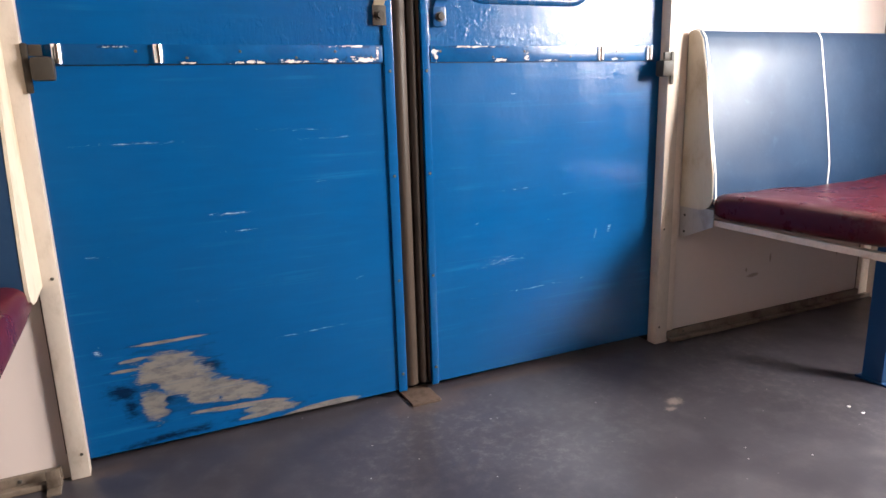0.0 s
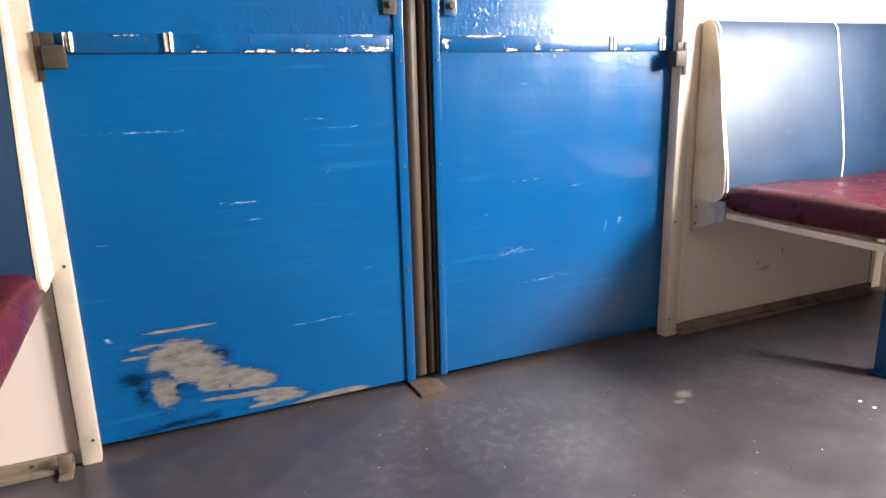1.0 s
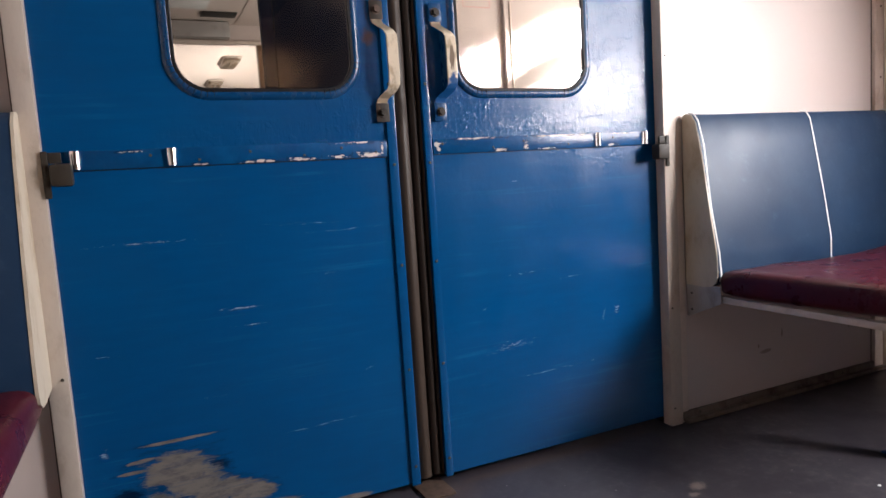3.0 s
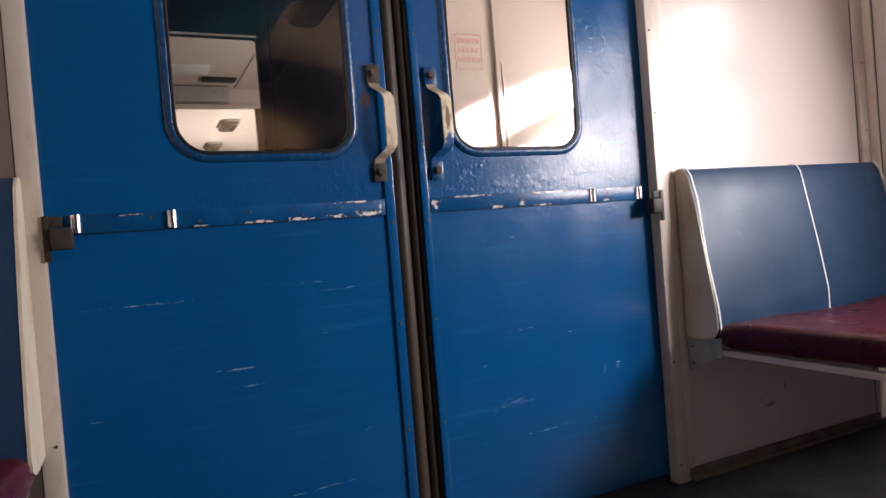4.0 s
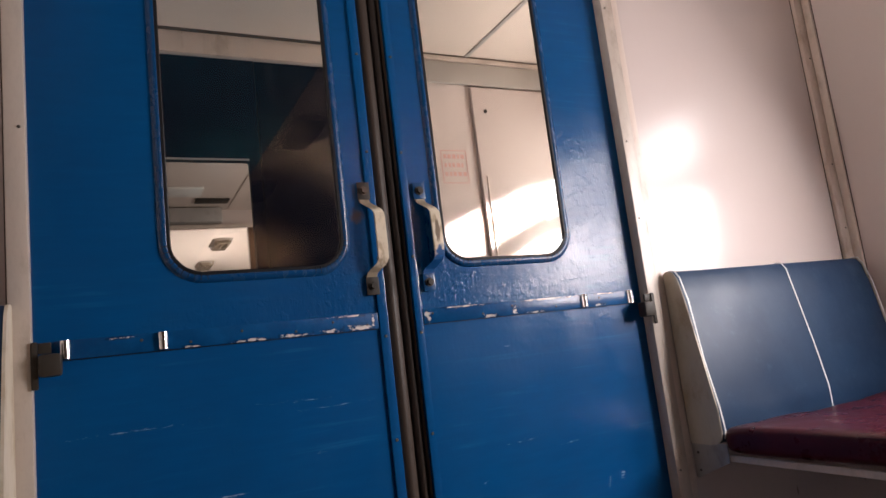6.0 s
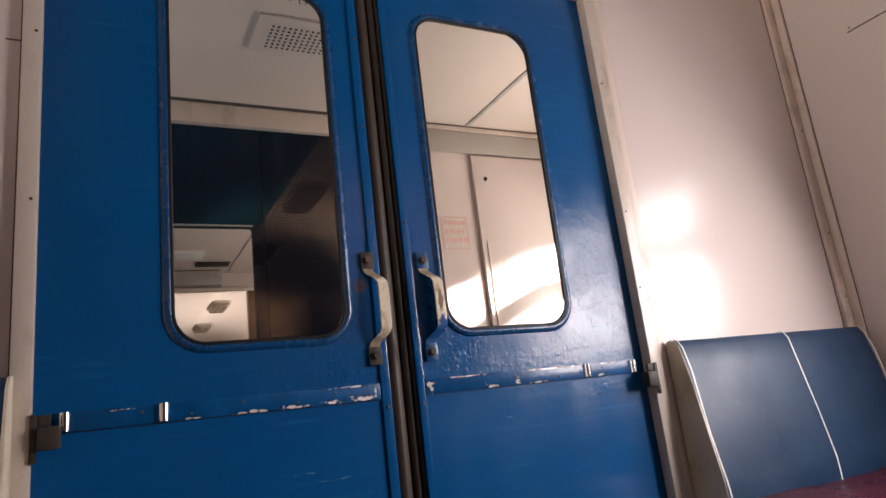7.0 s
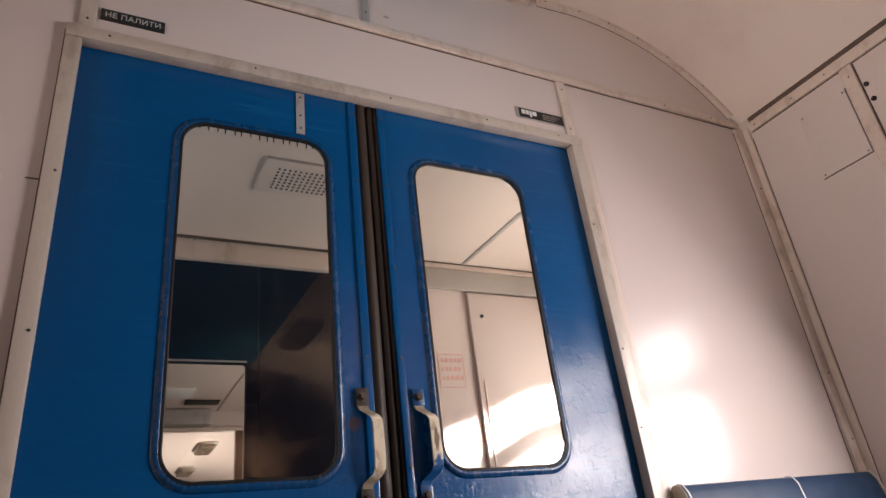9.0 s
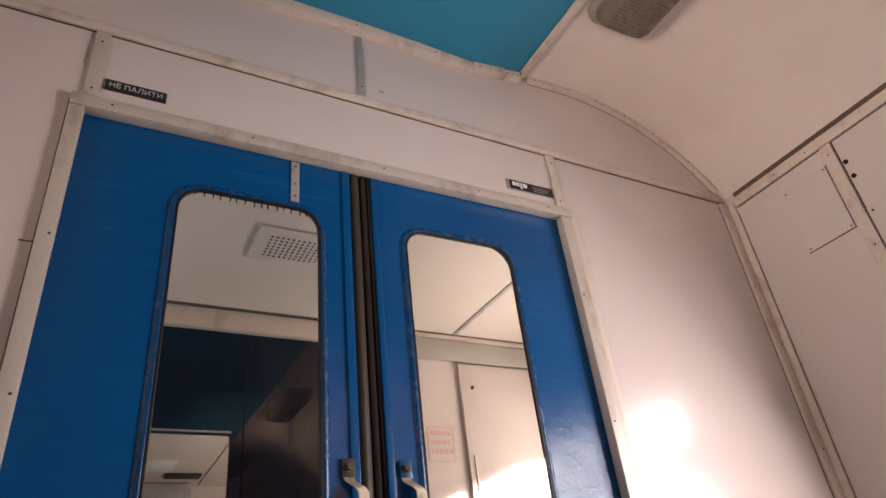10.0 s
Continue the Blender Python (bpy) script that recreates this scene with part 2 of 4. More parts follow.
def floor_cover():
    n = Nodes("grey_linoleum")
    c = n.mix(n.step(n.noise(3.0, 6), 0.35, 0.7), (0.031, 0.027, 0.034), (0.049, 0.044, 0.052))
    c = n.mix(n.step(n.noise(17, 8, rough=0.7), 0.45, 0.85, 0, 0.50), c, (0.105, 0.095, 0.100))
    c = n.mix(n.math("MULTIPLY", n.step(n.noise(1.6, 4), 0.45, 0.7), n.step(n.noise(38, 8, rough=0.72), 0.45, 0.72, 0, 0.5)), c, (0.19, 0.17, 0.165))
    c = n.mix(n.step(n.noise(210, 3), 0.35, 0.8, 0, 0.18), c, (0.035, 0.031, 0.036))
    rust = n.blobs([(0.03, -0.06, 0.16, 0.07, 0), (0.35, -0.02, 0.45, 0.03, 0), (-0.65, -0.03, 0.10, 0.04, 0)], "xy")
    c = n.mix(n.step(n.math("ADD", rust, n.math("SUBTRACT", n.noise(24, 6), 0.6)), 0, 0.6, 0, 0.45), c, (0.085, 0.055, 0.042))
    spots = n.blobs([(0.535, -0.32, 0.030, 0.022, 20), (0.50, -0.345, 0.02, 0.012, 0)], "xy")
    c = n.mix(n.step(n.math("ADD", spots, n.math("SUBTRACT", n.noise(110, 5), 0.52)), 0, 0.7, 0, 0.5), c, (0.30, 0.24, 0.20))
    v = n.tree.nodes.new("ShaderNodeTexVoronoi")
    v.inputs["Scale"].default_value = 24
    n.link(n.pos, v.inputs["Vector"])
    crumbs = n.math("MULTIPLY", n.step(v.outputs["Distance"], 0.02, 0.06, 1, 0), n.step(n.noise(2.3, 2), 0.42, 0.60))
    c = n.mix(n.math("MULTIPLY", crumbs, 0.8), c, (0.60, 0.56, 0.52))
    return n.done(c, n.step(n.noise(9, 6), 0.3, 0.75, 0.28, 0.42), 0, n.noise(60, 4), 0.05, 0.0015)


def vinyl(name, a, b, rough, worn, sheen=0.02):
    n = Nodes(name)
    c = n.mix(n.step(n.noise(5, 5), 0.35, 0.7), a, b)
    c = n.mix(n.step(n.noise(20, 7, rough=0.7), 0.55, 0.8, 0, 0.4), c, worn)
    high = n.math("ADD", n.noise(110, 2), n.math("MULTIPLY", n.noise(7, 3, (1.4, 1, 0.5)), 1.6))
    n.bsdf.inputs["Specular IOR Level"].default_value = 0.28
    return n.done(c, n.step(n.noise(11, 6, rough=0.65), 0.36, 0.66, rough - sheen, rough + 0.05 + sheen), 0, high, 0.09, 0.0016)


def handle_paint(name, blue):
    n = Nodes(name)
    worn = n.step(n.noise(48, 5, (1, 1, 0.5)), 0.52, 0.66)
    tips = n.blobs([(0.0, 0.89, 0.5, 0.035, 0), (0.0, 1.055, 0.5, 0.02, 0)])
    c = n.mix(worn, (0.63, 0.53, 0.40), (0.38, 0.29, 0.19))
    c = n.mix(n.step(n.math("ADD", tips, n.math("SUBTRACT", n.noise(60, 4), 0.5)), 0.1, 0.6, 0, 0.8), c, (0.13, 0.095, 0.06))
    if blue:
        low = n.blobs([(0.112, 0.88, 0.5, 0.075, 0)])
        c = n.mix(n.step(n.math("ADD", low, n.math("SUBTRACT", n.noise(70, 5), 0.5)), 0.1, 0.3), c, (0.004, 0.06, 0.19))
        streak = n.blobs([(0.134, 0.985, 0.008, 0.035, 0)])
        c = n.mix(n.step(n.math("ADD", streak, n.math("SUBTRACT", n.noise(160, 3, (2, 1, 0.3)), 0.5)), 0.1, 0.4), c, (0.16, 0.11, 0.07))
    return n.done(c, 0.30, 0, n.noise(90, 3), 0.2, 0.001)


def glass(name, ior=1.5, dirt=0.05):
    n = Nodes(name)
    t = n.tree.nodes
    clear, gloss, dust = t.new("ShaderNodeBsdfTransparent"), t.new("ShaderNodeBsdfGlossy"), t.new("ShaderNodeBsdfDiffuse")
    gloss.inputs["Roughness"].default_value = 0.0
    clear.inputs["Color"].default_value = (0.96, 0.97, 0.96, 1)
    dust.inputs["Color"].default_value = (0.55, 0.52, 0.48, 1)
    f = t.new("ShaderNodeLayerWeight")
    f.inputs["Blend"].default_value = 0.5
    f0 = ((ior - 1) / (ior + 1)) ** 2
    share = n.math("ADD", f0, n.math("MULTIPLY", 1 - f0, n.math("POWER", f.outputs["Facing"], 5.0)))
    m, d = t.new("ShaderNodeMixShader"), t.new("ShaderNodeMixShader")
    n.link(share, m.inputs[0])
    n.link(clear.outputs[0], m.inputs[1])
    n.link(gloss.outputs[0], m.inputs[2])
    n.link(n.step(n.noise(22, 6, (1, 1, 0.25)), 0.5, 0.85, 0.0, dirt), d.inputs[0])
    n.link(m.outputs[0], d.inputs[1])
    n.link(dust.outputs[0], d.inputs[2])
    n.link(d.outputs[0], t["Material Output"].inputs["Surface"])
    return n.mat


M_WALL, M_DOOR, M_STRIP, M_FLOOR = wall_paint(), door_paint(), strip_paint(), floor_cover()
M_TRIM = plain("cream_painted_metal_trim", (0.62, 0.51, 0.435), 0.30, 0, (0.5, 0.42, 0.33), 0.6, 16)
M_ALU = plain("dull_aluminium", (0.42, 0.39, 0.37), 0.40, 0.35, (0.5, 0.47, 0.42), 0.6, 22)
M_FRAME = plain("worn_cream_door_frame", (0.50, 0.425, 0.36), 0.30, 0.05, (0.5, 0.43, 0.36), 0.6, 14)
M_BASE = plain("dirty_tan_baseboard", (0.150, 0.112, 0.084), 0.5, 0, (0.35, 0.30, 0.25), 0.95, 16)
M_CHROME = plain("bright_steel", (0.75, 0.74, 0.73), 0.16, 1.0, (0.6, 0.6, 0.6), 0.3, 40)
M_STEEL = plain("grey_cast_steel", (0.036, 0.029, 0.023), 0.50, 0.0, (0.5, 0.42, 0.35), 0.7, 40, 0.3)
M_SCREW = plain("tarnished_screw_steel", (0.075, 0.065, 0.055), 0.5, 0.5)
M_RUST = plain("rusty_steel", (0.085, 0.052, 0.037), 0.7, 0.2, (0.4, 0.35, 0.3), 0.7, 40, 0.4)
M_RUBBER = plain("brown_black_rubber", (0.034, 0.023, 0.018), 0.6, 0, (0.45, 0.40, 0.36), 0.7, 25, 0.25)
M_SEAL = plain("taupe_worn_rubber", (0.045, 0.031, 0.023), 0.46, 0, (0.45, 0.40, 0.36), 0.8, 18, 0.25)
M_BLACK = plain("black_rubber", (0.010, 0.009, 0.010), 0.5)
M_RIM = plain("blue_painted_window_rubber", (0.0006, 0.046, 0.140), 0.26, 0, (0.3, 0.3, 0.3), 0.5, 30, 0.3)
for m in (M_BLACK, M_RUBBER, M_SEAL, M_STEEL):
    m.node_tree.nodes["Principled BSDF"].inputs["Specular IOR Level"].default_value = 0.22
M_NAVY = vinyl("navy_vinyl", (0.009, 0.029, 0.068), (0.014, 0.039, 0.084), 0.42, (0.05, 0.085, 0.13), 0.05)
M_RED = vinyl("maroon_vinyl", (0.050, 0.004, 0.008), (0.074, 0.007, 0.011), 0.28, (0.13, 0.024, 0.022))
M_BLUELEG = plain("blue_painted_steel", (0.003, 0.040, 0.125), 0.4, 0)
M_CREAM = plain("cream_plastic_side", (0.55, 0.475, 0.37), 0.42, 0, (0.62, 0.52, 0.38), 0.8, 11)
M_PIPING = plain("white_piping", (0.74, 0.73, 0.70), 0.4)
M_HANDLE = handle_paint("worn_cream_handle_paint", False)
M_HANDLE_BLUE = handle_paint("cream_and_blue_handle_paint", True)
M_GLASS = glass("door_glass", 1.60, 0.012)
M_PANE = glass("window_glass", 1.45, 0.05)
M_CEIL = plain("cream_ceiling_laminate", (0.70, 0.59, 0.52), 0.34, 0, (0.82, 0.76, 0.72), 0.3, 4, 0.03)
M_CORNICE = plain("greyed_cream_cornice", (0.40, 0.36, 0.325), 0.45, 0, (0.6, 0.55, 0.5), 0.6, 8, 0.06)
M_CEILBLUE = plain("teal_blue_ceiling_laminate", (0.010, 0.20, 0.33), 0.40, 0, (0.7, 0.75, 0.8), 0.4, 5, 0.05)
M_LAMP = plain("smoky_ribbed_lamp_cover", (0.15, 0.115, 0.085), 0.25, 0, (0.6, 0.55, 0.5), 0.5, 20)
M_LAMPTRAY = plain("grey_lamp_tray", (0.30, 0.255, 0.215), 0.35)
M_SIGN = plain("black_sign_plate", (0.016, 0.014, 0.013), 0.35)
M_SIGNTEXT = plain("silver_sign_letters", (0.55, 0.52, 0.48), 0.4)
M_REDINK = plain("faded_red_stencil", (0.60, 0.32, 0.28), 0.5, 0, (1.0, 1.3, 1.35), 0.9, 60)
M_BROWN = plain("brown_veneer", (0.13, 0.065, 0.035), 0.35, 0, (0.5, 0.45, 0.4), 0.7, 7)
# door blue taken down to near black, in place of the vestibule's shade
M_DOORSHADED = plain("shaded_dark_blue_enamel", (0.0012, 0.004, 0.015), 0.45, 0, (0.5, 0.5, 0.5), 0.5, 8)
M_DOORSHADED.node_tree.nodes["Principled BSDF"].inputs["Specular IOR Level"].default_value = 0.18
M_CURTAIN = plain("brown_curtain_cloth", (0.16, 0.085, 0.055), 0.85, 0, (0.6, 0.55, 0.5), 0.6, 12, 0.3)


# ---- building blocks ----
def box(bm, x0, x1, y0, y1, z0, z1, bevel=0.0, turn=None):
    m = Matrix.Translation(((x0 + x1) / 2, (y0 + y1) / 2, (z0 + z1) / 2))
    if turn is not None:
        m = m @ turn
    got = bmesh.ops.create_cube(bm, size=1.0, matrix=m @ Matrix.Diagonal((x1 - x0, y1 - y0, z1 - z0, 1)))
    if bevel:
        edges = {e for v in got["verts"] for e in v.link_edges}
        bmesh.ops.bevel(bm, geom=list(edges), offset=bevel, segments=2, affect="EDGES", profile=0.6)
    return bm


def rod(bm, a, b, r, r2=None, seg=12):
    a, b = Vector(a), Vector(b)
    m = Matrix.Translation((a + b) / 2) @ (b - a).to_track_quat("Z", "Y").to_matrix().to_4x4()
    bmesh.ops.create_cone(bm, cap_ends=True, segments=seg, radius1=r, radius2=r if r2 is None else r2, depth=(b - a).length, matrix=m)
    return bm


def sweep(bm, rings, closed_ring=True, caps=True):
    """Joins a row of equal rings of points into one skin."""
    rows = [[bm.verts.new(p) for p in ring] for ring in rings]
    n = len(rows[0])
    for a, b in zip(rows, rows[1:]):
        for i in range(n if closed_ring else n - 1):
            j = (i + 1) % n
            bm.faces.new((a[i], a[j], b[j], b[i]))
    if caps and closed_ring:
        bm.faces.new(rows[0][::-1])
        bm.faces.new(rows[-1])
    return bm


def rounded(x0, x1, z0, z1, r, y, n=7, d=0.0):
    """Points of a rounded rectangle in a plane of constant y, grown outward by d."""
    out = []
    for cx, cz, a0 in ((x1 - r, z1 - r, 0), (x0 + r, z1 - r, 90), (x0 + r, z0 + r, 180), (x1 - r, z0 + r, 270)):
        for k in range(n + 1):
            a = radians(a0 + 90 * k / n)
            out.append((cx + (r + d) * math.cos(a), y, cz + (r + d) * math.sin(a)))
    return out


def holed_plate(bm, rect, hole, r, y0, y1, n=7):
    """A plate in the xz plane with a rounded window cut through it."""
    x0, x1, z0, z1 = rect
    sides = []
    for y in (y0, y1):
        corner = [bm.verts.new((x, y, z)) for x, z in ((x1, z1), (x0, z1), (x0, z0), (x1, z0))]
        inner = [bm.verts.new(p) for p in rounded(*hole, r, y, n)]
        for c in range(4):
            for k in range(n):
                i = c * (n + 1) + k
                bm.faces.new((corner[c], inner[i], inner[i + 1]))
            i, j = c * (n + 1) + n, ((c + 1) % 4) * (n + 1)
            bm.faces.new((corner[c], inner[i], inner[j], corner[(c + 1) % 4]))
        sides.append((corner, inner))
    for k in (0, 1):
        a, b = sides[0][k], sides[1][k]
        for i in range(len(a)):
            j = (i + 1) % len(a)
            bm.faces.new((a[i], a[j], b[j], b[i]))
    return bm


ORIGIN = {}


def finish(bm, mesh_name, material, origin, smooth=35):
    bm.transform(Matrix.Translation(-Vector(origin)))
    bmesh.ops.recalc_face_normals(bm, faces=bm.faces[:])
    me = bpy.data.meshes.new(mesh_name)
    bm.to_mesh(me)
    bm.free()
    me.materials.append(material)
    if smooth:
        me.polygons.foreach_set("use_smooth", [True] * len(me.polygons))
        me.set_sharp_from_angle(angle=radians(smooth))
    return me


def thing(name, at, label, category, group="", kind=""):
    """An Empty at the base of a thing, for its parts."""
    ob = new(name)
    ob.empty_display_size = 0.05
    ob.location = at
    ORIGIN[ob] = Vector(at)
    return tagged(ob, label, category, group, kind)


def part(name, bm, material, parent, label=""):
    """One mesh, given in the place's coordinates, under a thing or a part."""
    ob = new(name, finish(bm, name, material, ORIGIN[parent]))
    ORIGIN[ob] = ORIGIN[parent]
    ob.parent = parent
    return tagged(ob, label)


def single(name, bm, material, at, label, category, group="", kind=""):
    """A thing or a piece of the setting that is one mesh."""
    ob = new(name, finish(bm, name, material, at))
    ob.location = at
    ORIGIN[ob] = Vector(at)
    return tagged(ob, label, category, group, kind)


SCREW = None


def screws(parent, places, facing=(0, -1, 0), r=0.0035):
    """Small domed screw heads, all on one mesh, set into a part."""
    global SCREW
    if SCREW is None:
        bm = bmesh.new()
        bmesh.ops.create_cone(bm, cap_ends=True, segments=10, radius1=1.0, radius2=0.72, depth=0.6)
        SCREW = finish(bm, "screw", M_SCREW, (0, 0, 0))
    q = Vector(facing).to_track_quat("Z", "Y")
    for p in places:
        ob = new("screw", SCREW)
        ob.parent = parent
        ob.matrix_basis = Matrix.LocRotScale(Vector(p) - ORIGIN[parent], q, (r, r, r))


# ---- the saloon's shell ----
FX0, FX1, FTOP = -0.676, 0.741, 1.925        # clear door opening
Y_WALL, Y_LEAF = -0.016, 0.004
BACK = -10.2

single("floor", box(bmesh.new(), XL - 0.06, XR + 0.06, BACK, 0.09, -0.05, 0.0), M_FLOOR, (0, -1, 0),
       "dark grey linoleum floor with crumbs and scuffs", "floor", kind="structure")

bm = bmesh.new()
box(bm, XL, FX0 - 0.02, Y_WALL, 0.09, 0, 2.64)
box(bm, FX1 + 0.02, XR, Y_WALL, 0.09, 0, 2.64)
box(bm, FX0 - 0.02, FX1 + 0.02, Y_WALL, 0.09, FTOP + 0.01, 2.64)
wall = single("wall_north", bm, M_WALL, (0, 0, 0), "cream white laminate partition round the double doors", "wall", kind="structure")


def side_wall(name, x, out, spans, y0, y1, label, top=2.35, sill=0.85, head=1.60):
    """A side wall with window openings; out is +1 for the wall on the larger x."""
    a, b = (x, x + 0.06) if out > 0 else (x - 0.06, x)
    bm = bmesh.new()
    edges = [y1]
    for s, e in spans:
        edges += [s, e]
    edges.append(y0)
    for i in range(0, len(edges), 2):
        box(bm, a, b, edges[i + 1], edges[i], 0, top)
    for s, e in spans:
        box(bm, a, b, e, s, 0, sill)
        box(bm, a, b, e, s, head, top)
    return single(name, bm, M_WALL, (x, (y0 + y1) / 2, 0), label, "wall", kind="structure")


def saloon_window(name, x, out, s, e, sill=0.85, head=1.60):
    """A framed pane in a side wall's opening."""
    xi = x - out * 0.012
    w = thing(name, (x, (s + e) / 2, sill), "aluminium framed saloon window with clear pane", "window", kind="structure")
    bm = bmesh.new()
    for y in (s, e):
        box(bm, min(xi, x + out * 0.03), max(xi, x + out * 0.03), y - 0.025, y + 0.025, sill - 0.03, head + 0.03, 0.004)
    for z in (sill, head):
        box(bm, min(xi, x + out * 0.028), max(xi, x + out * 0.028), e + 0.026, s - 0.026, z - 0.025, z + 0.025, 0.004)
    box(bm, min(xi, x + out * 0.026), max(xi, x + out * 0.026), e + 0.026, s - 0.026, 1.285, 1.345, 0.004)
    if s - e > 1.1:
        box(bm, min(xi, x + out * 0.04), max(xi, x + out * 0.04), -1.130, -0.985, sill + 0.026, head - 0.026, 0.004)
    part("window_frame", bm, M_ALU, w)
    p = part("pane", box(bmesh.new(), x + out * 0.016 - 0.002, x + out * 0.016 + 0.002, e + 0.02, s - 0.02, sill + 0.02, head - 0.02), M_PANE, w)
    p.visible_shadow = False


SPANS = [(-0.54, -1.74), (-2.55, -3.60), (-4.45, -5.50), (-6.35, -7.40), (-8.25, -9.30)]
wall_r = side_wall("wall_east", XR, 1, SPANS, BACK, 0.0, "cream white laminate side wall with screwed panels")
wall_l = side_wall("wall_west", XL, -1, SPANS, BACK, 0.0, "cream white laminate side wall")
for i, (s, e) in enumerate(SPANS):
    saloon_window("window_%d" % (2 * i + 1), XR, 1, s, e)
    saloon_window("window_%d" % (2 * i + 2), XL, -1, s, e)
single("wall_south", box(bmesh.new(), XL, XR, BACK - 0.05, BACK, 0, 2.64), M_BROWN, (0, BACK, 0),
       "brown veneered end wall of the saloon", "wall", kind="structure")


def curtain(x, out, s, e):
    bm = bmesh.new()
    n = 60
    front, back = [], []
    for k in range(n + 1):
        y = s + (e - s) * k / n
        d = x - out * (0.045 + 0.014 * math.sin(k * 0.9) + 0.004 * math.sin(k * 2.3))
        front.append((d, y))
        back.append((d + out * 0.003, y))
    for z0, z1 in ((0.68, 1.70),):
        sweep(bm, [[(a, y, z0), (a, y, z1), (b, y, z1), (b, y, z0)] for (a, y), (b, _) in zip(front, back)])
    rod(bm, (x - out * 0.045, s + 0.04, 1.70), (x - out * 0.045, e - 0.04, 1.70), 0.007)
    single("curtain", bm, M_CURTAIN, (x - out * 0.045, (s + e) / 2, 0.78), "brown pleated curtain across a saloon window, added unseen on the west side", "curtain", "saloon curtains")


for s, e in SPANS:
    if s < -1:
        curtain(XR, 1, s + 0.06, e - 0.06)
    # unseen west curtains, added to hold back light from that side
    if -4 < s < -1 or -8 < s < -6:
        curtain(XL, -1, s + 0.06, e - 0.06)


def vault_z(u):
    """Height of the curved ceiling at u metres outside the flat middle's edge."""
    v = max(0.0, u - 0.19)
    return 2.576 - 0.43 * v * v - 0.30 * v ** 4 - 0.012 * (1 - min(1, u / 0.19))


HALF = 0.675                                # half width of the blue middle


def vault(name, side, y0, y1, label):
    width = (XR - XC) - HALF + 0.03
    ring = [(XC + side * (HALF + width * k / 22), vault_z(width * k / 22)) for k in range(23)]
    loop = ring + [(x, z + 0.02) for x, z in ring[::-1]]
    bm = sweep(bmesh.new(), [[(x, y, z) for x, z in loop] for y in (y0, y1)])
    return single(name, bm, M_CEIL, (XC + side * 1.2, (y0 + y1) / 2, 2.4), label, "ceiling", kind="structure")


vault("ceiling_east", 1, BACK, -0.01, "cream laminate curved ceiling panel")
vault("ceiling_west", -1, BACK, -0.01, "cream laminate curved ceiling panel")
def middle_z(u):
    """Height of the ceiling's middle at u metres from the car's axis."""
    return 2.542 - 0.06 * u * u if u < 0.45 else 2.53 + 0.036 * (u - 0.45) / 0.225


us = [-HALF + HALF * k / 15 for k in range(31)]
loop = [(XC + u, middle_z(abs(u))) for u in us]
loop += [(x, z + 0.015) for x, z in loop[::-1]]
single("ceiling_middle", sweep(bmesh.new(), [[(x, y, z) for x, z in loop] for y in (BACK, -0.01)]), M_CEILBLUE, (XC, -3, 2.55),
       "teal blue laminate panel along the middle of the ceiling", "ceiling", kind="structure")

# ---- trims of the saloon ----
M_JOINT = plain("grimy_joint", (0.10, 0.068, 0.050), 0.8, 0, (0.5, 0.5, 0.5), 0.6, 30)


def joint(parent, x0, x1, y0, y1, z0, z1):
    part("joint", box(bmesh.new(), x0, x1, y0, y1, z0, z1), M_JOINT, parent, "dark grimy joint line")


def trim(name, bm, places, label, material=None, facing=(0, -1, 0), r=0.0035, at=(0, 0, 2)):
    ob = single(name, bm, material or M_TRIM, at, label, "trim", kind="structure")
    screws(ob, places, facing, r)
    return ob


# rail across the partition above the doors
bm = box(bmesh.new(), XL + 0.03, XR - 0.02, Y_WALL - 0.012, Y_WALL - 0.001, 2.187, 2.218, 0.004)
rail = trim("trim_rail", bm, [(x, Y_WALL - 0.0125, 2.203) for x in (-1.3, -0.95, 1.25, 1.5)], "cream metal cover strip running above the doors")
joint(rail, XL + 0.035, XR - 0.04, Y_WALL - 0.0009, Y_WALL + 0.002, 2.1835, 2.2200)
for x in (-0.672, 0.758):
    bm = box(bmesh.new(), x - 0.017, x + 0.017, Y_WALL - 0.008, Y_WALL - 0.001, 1.958, 2.185, 0.002)
    trim("trim_upright", bm, [(x, Y_WALL - 0.0085, z) for z in (1.985, 2.15)], "short upright metal cover strip beside the door head", M_TRIM if x > 0 else M_FRAME)
bm = box(bmesh.new(), 0.038, 0.060, Y_WALL - 0.007, Y_WALL - 0.001, 2.222, 2.492, 0.002)
trim("trim_divider", bm, [(0.049, Y_WALL - 0.0075, 2.26)], "narrow grey metal strip dividing the upper panels", M_ALU)
# cover strip under the blue ceiling and along the vault
def ceiling_strip(u0, u1, drop, deep):
    rings = []
    for k in range(9):
        u = u0 + (u1 - u0) * k / 8
        z = middle_z(abs(u)) - 0.001
        ya, yb = Y_WALL - deep, Y_WALL - 0.001
        rings.append([(XC + u, ya, z), (XC + u, yb, z), (XC + u, yb, z - drop), (XC + u, ya + 0.006, z - drop), (XC + u, ya, z - drop + 0.012)])
    mid = (u0 + u1) / 2
    spots = [(XC + u, Y_WALL - deep - 0.0005, middle_z(abs(u)) - 0.02) for u in (mid - (u1 - u0) * 0.33, mid, mid + (u1 - u0) * 0.33)]
    trim("trim_ceiling", sweep(bmesh.new(), rings), spots, "cream wooden cover strip below the blue ceiling")


